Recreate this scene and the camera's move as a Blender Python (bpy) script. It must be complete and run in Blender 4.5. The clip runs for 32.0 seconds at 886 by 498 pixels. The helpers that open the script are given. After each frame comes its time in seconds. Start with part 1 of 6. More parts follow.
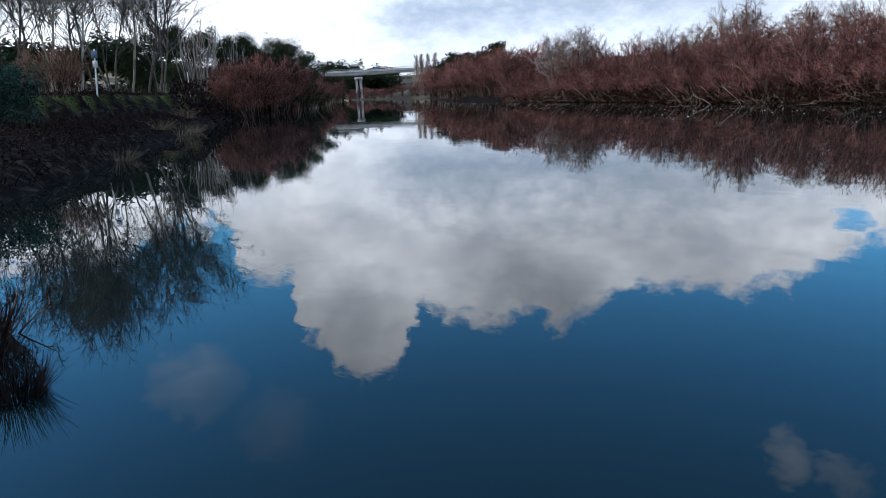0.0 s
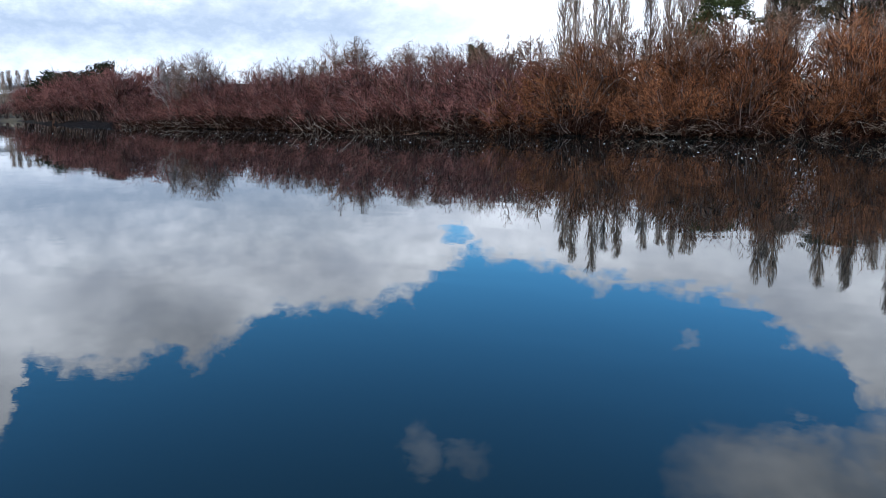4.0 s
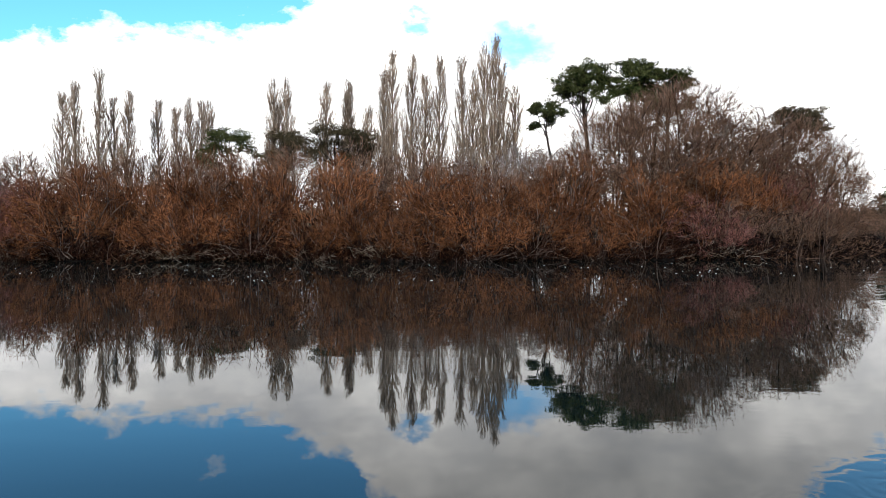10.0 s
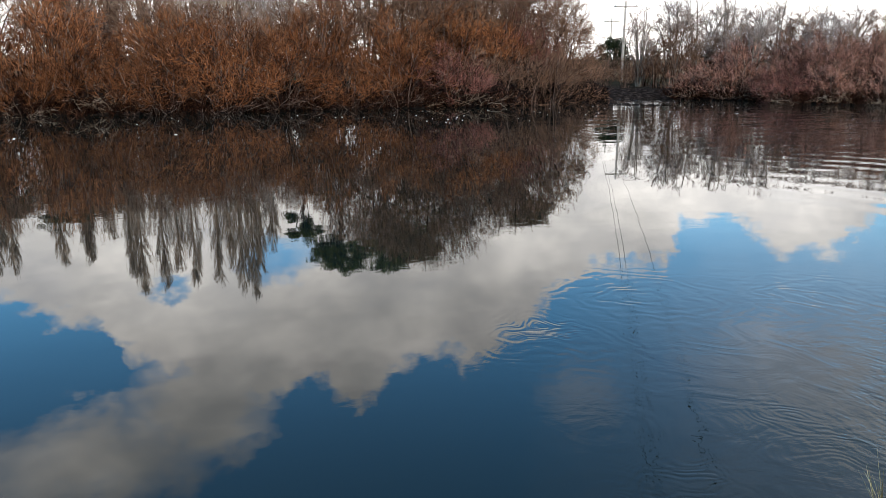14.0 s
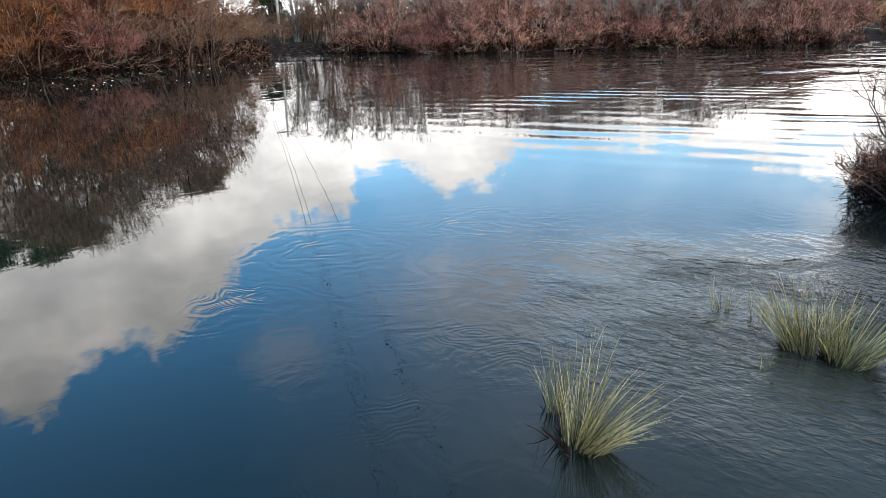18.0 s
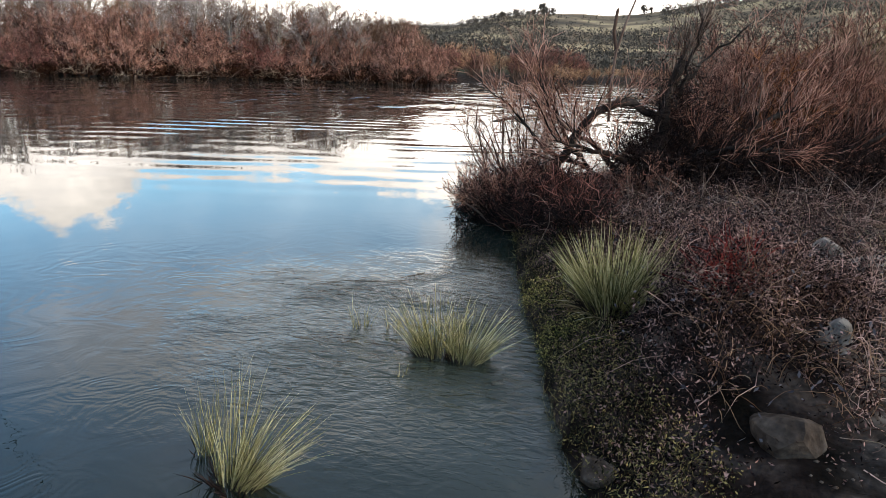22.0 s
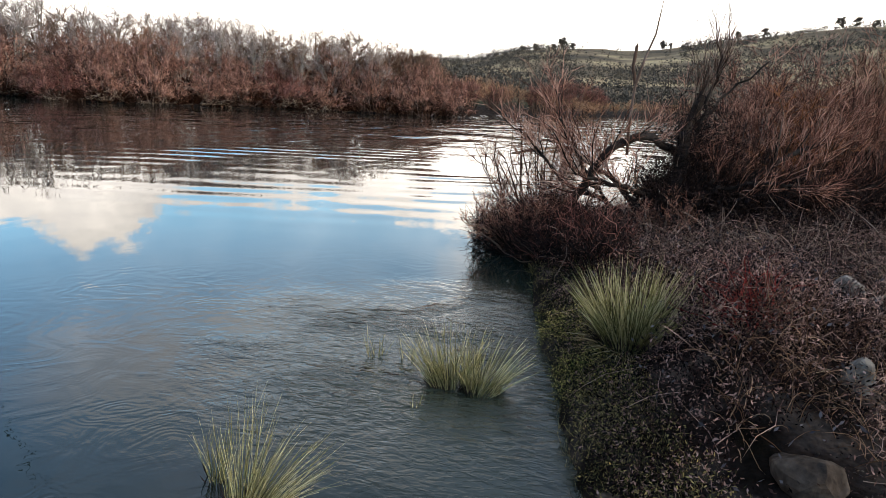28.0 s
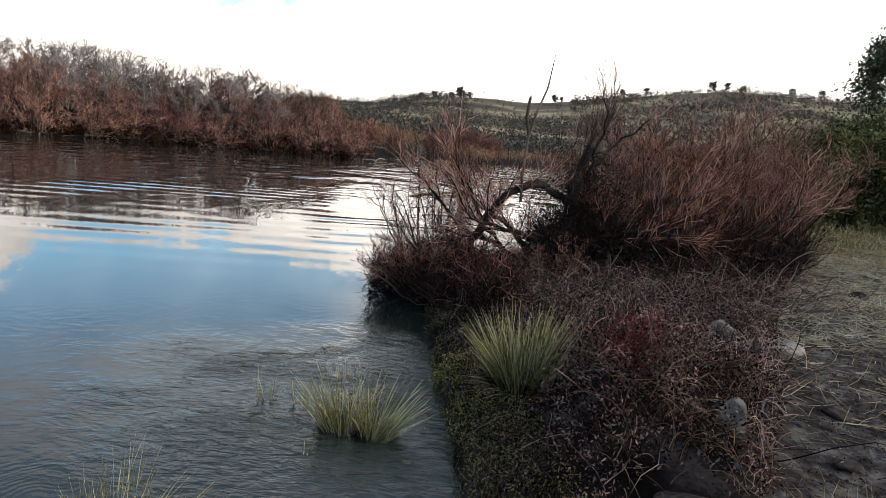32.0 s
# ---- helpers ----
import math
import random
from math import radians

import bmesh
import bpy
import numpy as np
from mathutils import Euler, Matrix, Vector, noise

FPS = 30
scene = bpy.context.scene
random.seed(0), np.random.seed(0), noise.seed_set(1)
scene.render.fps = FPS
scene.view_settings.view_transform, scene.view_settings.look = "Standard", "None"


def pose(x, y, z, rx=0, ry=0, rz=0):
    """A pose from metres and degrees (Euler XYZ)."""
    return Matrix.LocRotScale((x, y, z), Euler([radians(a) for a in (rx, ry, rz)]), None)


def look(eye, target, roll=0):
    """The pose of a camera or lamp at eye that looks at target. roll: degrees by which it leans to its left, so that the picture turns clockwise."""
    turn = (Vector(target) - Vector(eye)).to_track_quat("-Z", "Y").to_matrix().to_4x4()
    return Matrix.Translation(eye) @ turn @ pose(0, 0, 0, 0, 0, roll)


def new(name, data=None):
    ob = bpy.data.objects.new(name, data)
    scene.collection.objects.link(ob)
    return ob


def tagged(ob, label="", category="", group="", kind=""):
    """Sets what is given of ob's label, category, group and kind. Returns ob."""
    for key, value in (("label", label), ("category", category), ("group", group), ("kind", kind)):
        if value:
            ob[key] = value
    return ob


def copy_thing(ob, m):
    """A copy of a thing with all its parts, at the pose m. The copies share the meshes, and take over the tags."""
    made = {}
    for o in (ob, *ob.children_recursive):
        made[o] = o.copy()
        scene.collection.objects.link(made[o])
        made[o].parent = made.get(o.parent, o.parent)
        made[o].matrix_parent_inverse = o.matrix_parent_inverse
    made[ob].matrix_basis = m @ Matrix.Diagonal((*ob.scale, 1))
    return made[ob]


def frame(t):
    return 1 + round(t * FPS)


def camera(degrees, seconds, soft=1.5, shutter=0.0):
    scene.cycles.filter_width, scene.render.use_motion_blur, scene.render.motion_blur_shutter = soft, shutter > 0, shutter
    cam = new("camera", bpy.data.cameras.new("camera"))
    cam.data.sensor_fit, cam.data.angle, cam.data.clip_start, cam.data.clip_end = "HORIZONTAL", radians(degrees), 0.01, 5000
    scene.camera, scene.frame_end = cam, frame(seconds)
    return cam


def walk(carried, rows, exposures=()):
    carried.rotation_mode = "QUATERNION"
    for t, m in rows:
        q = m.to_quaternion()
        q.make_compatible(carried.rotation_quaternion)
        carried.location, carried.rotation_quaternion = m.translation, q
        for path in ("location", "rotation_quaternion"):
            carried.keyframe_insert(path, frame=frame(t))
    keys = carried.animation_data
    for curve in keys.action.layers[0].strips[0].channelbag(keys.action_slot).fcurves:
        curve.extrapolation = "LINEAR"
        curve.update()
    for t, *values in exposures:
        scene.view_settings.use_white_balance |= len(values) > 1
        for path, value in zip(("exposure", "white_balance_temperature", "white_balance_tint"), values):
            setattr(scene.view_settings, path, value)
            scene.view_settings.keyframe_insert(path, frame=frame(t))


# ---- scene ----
# A slow turn on one spot at the edge of a river in winter: water at z = 0, the eye 2 m above it.
cam = camera(63.9, 32.0, soft=0.4)
EYE = (0.0, 0.0, 2.0)
# seconds, heading (clockwise from +y), pitch, lean, in degrees
PATH = [
    (0, -63.57, -12.58, 2.90), (0.5, -59.71, -13.83, 2.52), (1, -56.08, -13.76, 2.34), (1.5, -52.39, -14.32, 1.76),
    (2, -49.56, -14.23, 1.49), (2.5, -45.16, -13.31, 1.56), (3, -41.95, -12.27, 1.68), (3.5, -38.06, -11.88, 1.49),
    (5.5, -24.12, -10.01, -0.06), (6, -21.73, -10.29, -0.16), (6.3, -20.19, -14.51, 0.02), (6.5, -18.13, -18.45, -0.47),
    (7, -13.73, -21.23, -0.25), (7.4, -9.01, -17.77, -0.21), (8, -3.70, -11.17, 0.01), (8.5, -2.06, -5.62, -0.17),
    (9, -1.12, -1.29, 0.17), (9.5, 0.99, -1.58, 0.04), (10, 3.72, -1.82, -0.15), (10.5, 6.46, -1.91, -0.26),
    (11, 10.18, -2.17, -0.33), (11.5, 13.08, -2.70, -0.19), (12, 15.41, -5.07, 0.16), (12.5, 17.23, -7.08, 0.53),
    (13, 18.74, -8.93, 0.66), (13.5, 20.37, -11.13, 0.71), (14, 23.24, -13.76, -0.06), (14.5, 25.44, -16.07, -0.17),
    (16.5, 35.47, -19.29, 0.24), (17, 40.30, -18.94, 0.49), (17.5, 44.69, -18.00, 0.74), (18, 49.01, -17.30, 1.20),
    (18.5, 52.72, -16.46, 1.68), (19, 56.17, -16.50, 1.19), (19.5, 59.87, -16.94, 0.21), (20, 64.11, -16.79, -1.14),
    (20.5, 68.55, -17.21, -0.94), (21, 72.76, -16.26, -1.34), (21.5, 76.58, -15.31, -2.09), (22, 78.53, -14.65, -2.60),
    (22.5, 80.66, -13.40, -3.11), (23, 81.60, -13.13, -3.44), (23.5, 82.87, -12.39, -4.13), (24, 82.19, -11.60, -3.96),
    (24.5, 82.47, -9.93, -4.58), (26.5, 80.60, -11.43, -4.02), (27, 79.09, -11.70, -3.79), (27.5, 78.14, -11.92, -3.55),
    (28, 77.03, -12.28, -3.33), (28.5, 76.36, -12.15, -3.22), (29, 76.13, -12.17, -3.19), (29.5, 75.79, -12.19, -3.25),
    (30, 75.93, -12.07, -3.43), (30.5, 77.00, -11.80, -3.88), (31, 78.14, -10.83, -4.24), (31.5, 81.61, -8.88, -4.99),
    (32, 85.18, -8.22, -5.68),
]
walk(cam, [(t, pose(*EYE, 90 + p, 0, -h) @ pose(0, 0, 0, 0, 0, -r)) for t, h, p, r in PATH],
     exposures=[(0, -0.04, 5700, 10), (2, 0.16, 5650, 10), (3.5, 0.08, 5600, 10), (6, 0.17, 5700, 10), (7, 0.92, 6300, 10), (8, 0.88, 6550, 10), (9, 0.2, 6400, 10), (10, 0.04, 6400, 10), (13, 0.14, 6700, 11), (16.5, 0.72, 6500, 10), (19, 0.64, 6650, 11), (22, 0.62, 7150, 12), (24, 0.8, 7200, 12), (28, 0.45, 7150, 12), (32, 0.16, 7000, 12)])


# ---- world and sun ----
def build_world():
    w = bpy.data.worlds.new("sky")
    scene.world = w
    w.use_nodes = True
    nt = w.node_tree
    N, L = nt.nodes, nt.links
    N.clear()

    def math_node(op, a, b=None, c=None):
        n = N.new("ShaderNodeMath")
        n.operation = op
        for i, v in enumerate((a, b, c)):
            if v is None:
                continue
            if isinstance(v, (int, float)):
                n.inputs[i].default_value = v
            else:
                L.new(v, n.inputs[i])
        return n.outputs[0]

    def ramp(fac, stops, interp="LINEAR"):
        n = N.new("ShaderNodeValToRGB")
        n.color_ramp.interpolation = interp
        e = n.color_ramp.elements
        while len(e) < len(stops):
            e.new(0.5)
        for k, (p, v) in enumerate(stops):
            e[k].position = p
            e[k].color = (v, v, v, 1) if isinstance(v, (int, float)) else (*v, 1)
        L.new(fac, n.inputs[0])
        return n.outputs[0]

    def noise_tex(vec, scale, detail, rough=0.55):
        n = N.new("ShaderNodeTexNoise")
        n.inputs["Scale"].default_value = scale
        n.inputs["Detail"].default_value = detail
        n.inputs["Roughness"].default_value = rough
        L.new(vec, n.inputs["Vector"])
        return n

    def mix(fac, a, b):
        n = N.new("ShaderNodeMix")
        n.data_type = "RGBA"
        for v, i in ((fac, 0), (a, 6), (b, 7)):
            if isinstance(v, tuple):
                n.inputs[i].default_value = (*v, 1)
            elif isinstance(v, (int, float)):
                n.inputs[i].default_value = v
            else:
                L.new(v, n.inputs[i])
        return n.outputs[2]

    tc = N.new("ShaderNodeTexCoord")
    d = tc.outputs["Generated"]
    sep = N.new("ShaderNodeSeparateXYZ")
    L.new(d, sep.inputs[0])
    deg = 180 / math.pi
    az0 = math_node("MULTIPLY", math_node("ARCTAN2", sep.outputs[0], sep.outputs[1]), deg)
    el0 = math_node("MULTIPLY", math_node("ARCSINE", sep.outputs[2]), deg)
    # ragged edges: the clouds' outline is shifted by billowing noise
    st = N.new("ShaderNodeMapping")
    st.inputs["Scale"].default_value = (1, 1, 1.7)
    L.new(d, st.inputs["Vector"])
    n1 = noise_tex(st.outputs[0], 7.0, 7, 0.6)
    n2 = noise_tex(st.outputs[0], 3.0, 5, 0.55)
    n3 = noise_tex(st.outputs[0], 30.0, 6, 0.6)
    wob = math_node("SUBTRACT", n1.outputs[0], 0.5)
    curl = math_node("MULTIPLY", math_node("SUBTRACT", n3.outputs[0], 0.5), 5.0)
    el = math_node("ADD", math_node("ADD", el0, curl), math_node("MULTIPLY", wob, 1.6))
    sep2 = N.new("ShaderNodeSeparateColor")
    L.new(n1.outputs[1], sep2.inputs[0])
    az = math_node("ADD", az0, math_node("MULTIPLY", math_node("SUBTRACT", sep2.outputs[2], 0.5), 3.0))
    sep3 = N.new("ShaderNodeSeparateColor")
    L.new(n3.outputs[1], sep3.inputs[0])
    az = math_node("ADD", az, math_node("MULTIPLY", math_node("SUBTRACT", sep3.outputs[2], 0.5), 4.0))
    # upper edge of the great cumulus bank, degrees above the horizon by heading
    west = [(-150, 14), (-110, 10), (-90, 12), (-84, 9.5), (-83, 11), (-81.6, 9.4), (-80.8, 9), (-79.8, 13.5), (-78.6, 14.6), (-76, 14.1),
            (-75.3, 19), (-74.5, 19.3), (-72, 22.4), (-70.6, 23), (-67.4, 22.4), (-66.2, 19.3), (-66, 17.1), (-63.4, 19), (-60.8, 19.2), (-56, 18.4),
            (-54.7, 19.4), (-50.8, 18), (-48.5, 16.4), (-44.7, 16), (-41, 16.6), (-38, 16), (-33.8, 14.2), (-32, 12.2), (-31.4, 11.6), (-30, 12.8)]
    east = [(-30, 12.8), (-24.5, 13.3), (-23, 14.7), (-14.9, 14.9), (-9, 15.8), (-5.4, 18.2), (-3.5, 18.6), (-3, 21), (1.6, 22.7), (5, 25.5),
            (8, 26), (12.3, 24.6), (16, 26.9), (19.2, 23.8), (24, 22.8), (26.5, 23.8), (29, 21.3), (31, 20), (31.5, 18.2), (35.6, 15.6),
            (41.2, 14.6), (42, 12.4), (45.3, 11), (46.5, 11.3), (49.4, 13.6), (53.5, 12.8), (54.5, 11), (56, 9.5), (68, 9.8), (100, 16), (150, 20)]
    u = math_node("MULTIPLY_ADD", az, 1 / 300, 0.5)
    uw = math_node("MULTIPLY_ADD", az, 1 / 120, 150 / 120)
    ue = math_node("MULTIPLY_ADD", az, 1 / 180, 30 / 180)
    tw = ramp(uw, [((a + 150) / 120, e / 40) for a, e in west])
    te = ramp(ue, [((a + 30) / 180, e / 40) for a, e in east])
    half = math_node("GREATER_THAN", az, -30.0)
    top = math_node("MULTIPLY", math_node("ADD", math_node("MULTIPLY", tw, math_node("SUBTRACT", 1.0, half)), math_node("MULTIPLY", te, half)), 40)
    bank = math_node("MULTIPLY", math_node("SUBTRACT", top, el), 1 / 1.3)
    bank.node.use_clamp = True

    def puff(a, b, ra, rb, soft):
        p = math_node("POWER", math_node("ABSOLUTE", math_node("MULTIPLY", math_node("SUBTRACT", az, a), 1 / ra)), 2.0)
        q = math_node("POWER", math_node("ABSOLUTE", math_node("MULTIPLY", math_node("SUBTRACT", el, b), 1 / rb)), 2.0)
        o = math_node("MULTIPLY", math_node("SUBTRACT", 1.0, math_node("ADD", p, q)), soft)
        o.node.use_clamp = True
        return o

    cover = bank
    for a, b, ra, rb, soft in ((-5, 27.5, 11.5, 4.6, 1.0), (3, 25, 7, 5, 1.2), (-8, 35, 9, 4.6, 0.4), (-36.3, 27.2, 2.0, 2.2, 0.36), (-32.6, 27.8, 2.2, 1.6, 0.28), (-31.3, 34.7, 3.2, 2.4, 0.3),
                               (-20.5, 37.4, 2.6, 2, 0.3), (-14.4, 18, 0.8, 0.6, 0.3), (35.5, 25, 4.6, 3.2, 0.35), (67, 21.5, 27, 7.0, 1.0), (86, 14.5, 12, 6, 0.9), (-84.5, 21, 4, 3, 0.25), (-78.5, 25, 4, 3, 0.15), (105, 34, 22, 10, 0.8)):
        cover = math_node("MAXIMUM", cover, puff(a, b, ra, rb, soft))
    # overhead and behind: broken cloud
    high = math_node("MULTIPLY", math_node("SUBTRACT", n2.outputs[0], 0.47), 7.0)
    high.node.use_clamp = True
    over = math_node("MULTIPLY", math_node("SUBTRACT", el0, 36), 1 / 10)
    over.node.use_clamp = True
    cover = math_node("MAXIMUM", cover, math_node("MULTIPLY", high, over))
    # thin high haze over the lower reach
    haze = ramp(u, [(0.0, 0.0), (0.6, 0.0), (0.68, 0.26), (1.0, 0.3)])
    cover = math_node("MAXIMUM", cover, haze)
    # blue gaps low between the poplars and the pines
    for a, b, ra, rb in ((10.0, 14.2, 3.4, 2.4), (1.0, 15.8, 2.2, 1.3), (-33, 10.4, 1.2, 1.0)):
        cover = math_node("SUBTRACT", cover, puff(a, b, ra, rb, 0.9))
        cover.node.use_clamp = True
    # brightness inside the cloud: billows, greyer bellies, a blue-grey veil low over the upper reach
    body = ramp(n1.outputs[0], [(0.33, (1.15, 1.16, 1.19)), (0.5, (1.55, 1.53, 1.5)), (0.66, (2.05, 2.0, 1.92))])
    belly = ramp(n2.outputs[0], [(0.35, 0.55), (0.6, 1.0)])
    cm = N.new("ShaderNodeMix")
    cm.data_type, cm.blend_type = "RGBA", "MULTIPLY"
    cm.inputs[0].default_value = 0.7
    L.new(body, cm.inputs[6])
    L.new(belly, cm.inputs[7])
    cloud = cm.outputs[2]
    veil_az = ramp(u, [((a + 150) / 300, v) for a, v in ((-150, 0.1), (-75, 0.1), (-65, 0.95), (-40, 0.9), (-24, 0.0), (150, 0.0))])
    veil_el = ramp(math_node("MULTIPLY", el, 1 / 40), [(0.0, 0.15), (0.09, 0.65), (0.15, 1.0), (0.19, 0.8), (0.30, 0.0)])
    cloud = mix(math_node("MULTIPLY", veil_az, veil_el), cloud, (0.42, 0.50, 0.60))
    # grey underside of the mostly unseen cloud overhead, dimmed to lessen the fill light
    under = N.new("ShaderNodeMix")
    under.data_type, under.blend_type = "RGBA", "MULTIPLY"
    under.inputs[0].default_value = 1.0
    L.new(cloud, under.inputs[6])
    L.new(ramp(math_node("MULTIPLY", el0, 1 / 90), [(0.17, 1.0), (0.32, 0.92), (0.48, 0.56), (1.0, 0.42)]), under.inputs[7])
    cloud = under.outputs[2]
    sky = N.new("ShaderNodeTexSky")
    sky.sky_type = "NISHITA"
    sky.sun_disc = False
    sky.sun_elevation = radians(26)
    sky.sun_rotation = radians(SUN_AZ)
    sky.air_density = 1.0
    sky.dust_density = 0.3
    sk = N.new("ShaderNodeMix")
    sk.data_type, sk.blend_type = "RGBA", "MULTIPLY"
    sk.inputs[0].default_value = 1
    L.new(sky.outputs[0], sk.inputs[6])
    sk.inputs[7].default_value = (0.09, 0.19, 0.238, 1)
    bg = N.new("ShaderNodeBackground")
    out = N.new("ShaderNodeOutputWorld")
    L.new(mix(cover, sk.outputs[2], cloud), bg.inputs[0])
    bg.inputs[1].default_value = 1.15
    L.new(bg.outputs[0], out.inputs[0])


SUN_AZ = -163.0
build_world()
sun = new("sun", bpy.data.lights.new("sun", "SUN"))
sun.data.energy = 2.3
sun.data.angle = radians(6)
sun.data.color = (1.0, 0.88, 0.72)
_a, _e = radians(SUN_AZ), radians(26)
sun.matrix_world = look((30 * math.sin(_a) * math.cos(_e), 30 * math.cos(_a) * math.cos(_e), 30 * math.sin(_e)), (0, 0, 0))


# ---- materials ----
def material(name, stops, scale=3.0, rough=0.8, spread=0.25, bump=0.0, bump_scale=20.0, fine=None, spec=0.02, per_island=False):
    """Noise between colours at two scales, with a shift of value from object to object."""
    m = bpy.data.materials.new(name)
    m.use_nodes = True
    N, L = m.node_tree.nodes, m.node_tree.links
    b = N["Principled BSDF"]
    b.inputs["Roughness"].default_value = rough
    b.inputs["Specular IOR Level"].default_value = spec
    tc = N.new("ShaderNodeTexCoord")
    n = N.new("ShaderNodeTexNoise")
    n.inputs["Scale"].default_value, n.inputs["Detail"].default_value = scale, 4
    L.new(tc.outputs["Object"], n.inputs["Vector"])
    r = N.new("ShaderNodeValToRGB")
    e = r.color_ramp.elements
    while len(e) < len(stops):
        e.new(0.5)
    for k, c in enumerate(stops):
        e[k].position = 0.3 + 0.4 * k / max(1, len(stops) - 1)
        e[k].color = (*c, 1)
    src = n.outputs[0]
    if per_island:
        g = N.new("ShaderNodeNewGeometry")
        ad = N.new("ShaderNodeMath")
        ad.operation = "MULTIPLY_ADD"
        L.new(g.outputs["Random Per Island"], ad.inputs[0])
        ad.inputs[1].default_value = 0.4
        sb = N.new("ShaderNodeMath")
        sb.operation = "MULTIPLY_ADD"
        L.new(n.outputs[0], sb.inputs[0])
        sb.inputs[1].default_value, sb.inputs[2].default_value = 0.6, 0.0
        L.new(sb.outputs[0], ad.inputs[2])
        src = ad.outputs[0]
    L.new(src, r.inputs[0])
    hsv = N.new("ShaderNodeHueSaturation")
    L.new(r.outputs[0], hsv.inputs["Color"])
    oi = N.new("ShaderNodeObjectInfo")
    mr = N.new("ShaderNodeMapRange")
    L.new(oi.outputs["Random"], mr.inputs[0])
    mr.inputs[3].default_value, mr.inputs[4].default_value = 1 - spread, 1 + spread
    L.new(mr.outputs[0], hsv.inputs["Value"])
    if fine:
        n2 = N.new("ShaderNodeTexNoise")
        n2.inputs["Scale"].default_value, n2.inputs["Detail"].default_value = fine, 6
        L.new(tc.outputs["Object"], n2.inputs["Vector"])
        mr2 = N.new("ShaderNodeMapRange")
        L.new(n2.outputs[0], mr2.inputs[0])
        mr2.inputs[1].default_value, mr2.inputs[2].default_value = 0.3, 0.7
        mr2.inputs[3].default_value, mr2.inputs[4].default_value = 0.6, 1.4
        mx = N.new("ShaderNodeMix")
        mx.data_type, mx.blend_type = "RGBA", "MULTIPLY"
        mx.inputs[0].default_value = 1
        L.new(hsv.outputs[0], mx.inputs[6])
        L.new(mr2.outputs[0], mx.inputs[7])
        L.new(mx.outputs[2], b.inputs["Base Color"])
    else:
        L.new(hsv.outputs[0], b.inputs["Base Color"])
    if bump:
        bn = N.new("ShaderNodeTexNoise")
        bn.inputs["Scale"].default_value, bn.inputs["Detail"].default_value = bump_scale, 6
        L.new(tc.outputs["Object"], bn.inputs["Vector"])
        bp = N.new("ShaderNodeBump")
        bp.inputs["Strength"].default_value, bp.inputs["Distance"].default_value = 1.0, bump
        L.new(bn.outputs[0], bp.inputs["Height"])
        L.new(bp.outputs[0], b.inputs["Normal"])
    return m


M_TWIG_RED = material("willow_twig", [(0.020, 0.006, 0.003), (0.15, 0.055, 0.022), (0.36, 0.155, 0.068)], 0.5, spread=0.3, per_island=True)
M_TWIG_MAUVE = material("mauve_twig", [(0.016, 0.007, 0.006), (0.19, 0.082, 0.060), (0.56, 0.32, 0.24)], 0.7, spread=0.15, per_island=True)
M_TWIG_BROWN = material("brown_twig", [(0.045, 0.024, 0.015), (0.165, 0.092, 0.058), (0.34, 0.21, 0.145)], 0.5, spread=0.25, per_island=True)
M_TWIG_GREY = material("grey_twig", [(0.10, 0.075, 0.067), (0.25, 0.195, 0.175), (0.47, 0.39, 0.355)], 0.5, spread=0.2, per_island=True)
M_BARK_GREY = material("grey_bark", [(0.05, 0.042, 0.036), (0.13, 0.107, 0.093), (0.28, 0.24, 0.21)], 2.5, spread=0.2, bump=0.01, fine=30)
M_BARK_PALE = material("pale_bark", [(0.14, 0.12, 0.1), (0.24, 0.215, 0.185), (0.36, 0.33, 0.29)], 2.0, spread=0.15, bump=0.01, fine=25)
M_BARK_DARK = material("dark_bark", [(0.010, 0.008, 0.007), (0.026, 0.02, 0.017), (0.06, 0.047, 0.04)], 4.0, spread=0.2, bump=0.01, fine=40)
M_POPLAR = material("poplar_twig", [(0.11, 0.073, 0.050), (0.27, 0.195, 0.142), (0.47, 0.365, 0.28)], 0.4, spread=0.2, per_island=True)
M_PINE = material("pine_needles", [(0.012, 0.017, 0.006), (0.042, 0.054, 0.016), (0.13, 0.135, 0.05)], 0.6, spread=0.2, per_island=True)
M_EVERGREEN = material("dark_leaves", [(0.015, 0.022, 0.012), (0.03, 0.042, 0.02), (0.055, 0.065, 0.032)], 0.6, spread=0.3, per_island=True)
M_SCRUB = material("hill_scrub", [(0.035, 0.032, 0.028), (0.068, 0.061, 0.052), (0.12, 0.105, 0.085)], 0.02, spread=0.0, per_island=True)
M_GREEN_LEAF = material("green_leaves", [(0.03, 0.036, 0.015), (0.08, 0.085, 0.034), (0.16, 0.152, 0.066)], 0.8, spread=0.25, per_island=True)
M_TUSSOCK = material("tussock_blades", [(0.05, 0.05, 0.018), (0.27, 0.24, 0.09), (0.76, 0.65, 0.37)], 2.0, rough=0.6, spread=0.1, per_island=True)
M_BANKGREEN = material("bank_plants", [(0.04, 0.05, 0.012), (0.21, 0.19, 0.052), (0.58, 0.42, 0.16)], 3.0, spread=0.1, per_island=True)
M_DRYGRASS = material("dry_grass", [(0.16, 0.11, 0.06), (0.3, 0.22, 0.13), (0.46, 0.37, 0.24)], 2.0, spread=0.2, per_island=True)
M_DEADSTEM = material("dead_stems", [(0.04, 0.026, 0.022), (0.12, 0.08, 0.067), (0.32, 0.25, 0.21)], 2.0, spread=0.15, per_island=True)
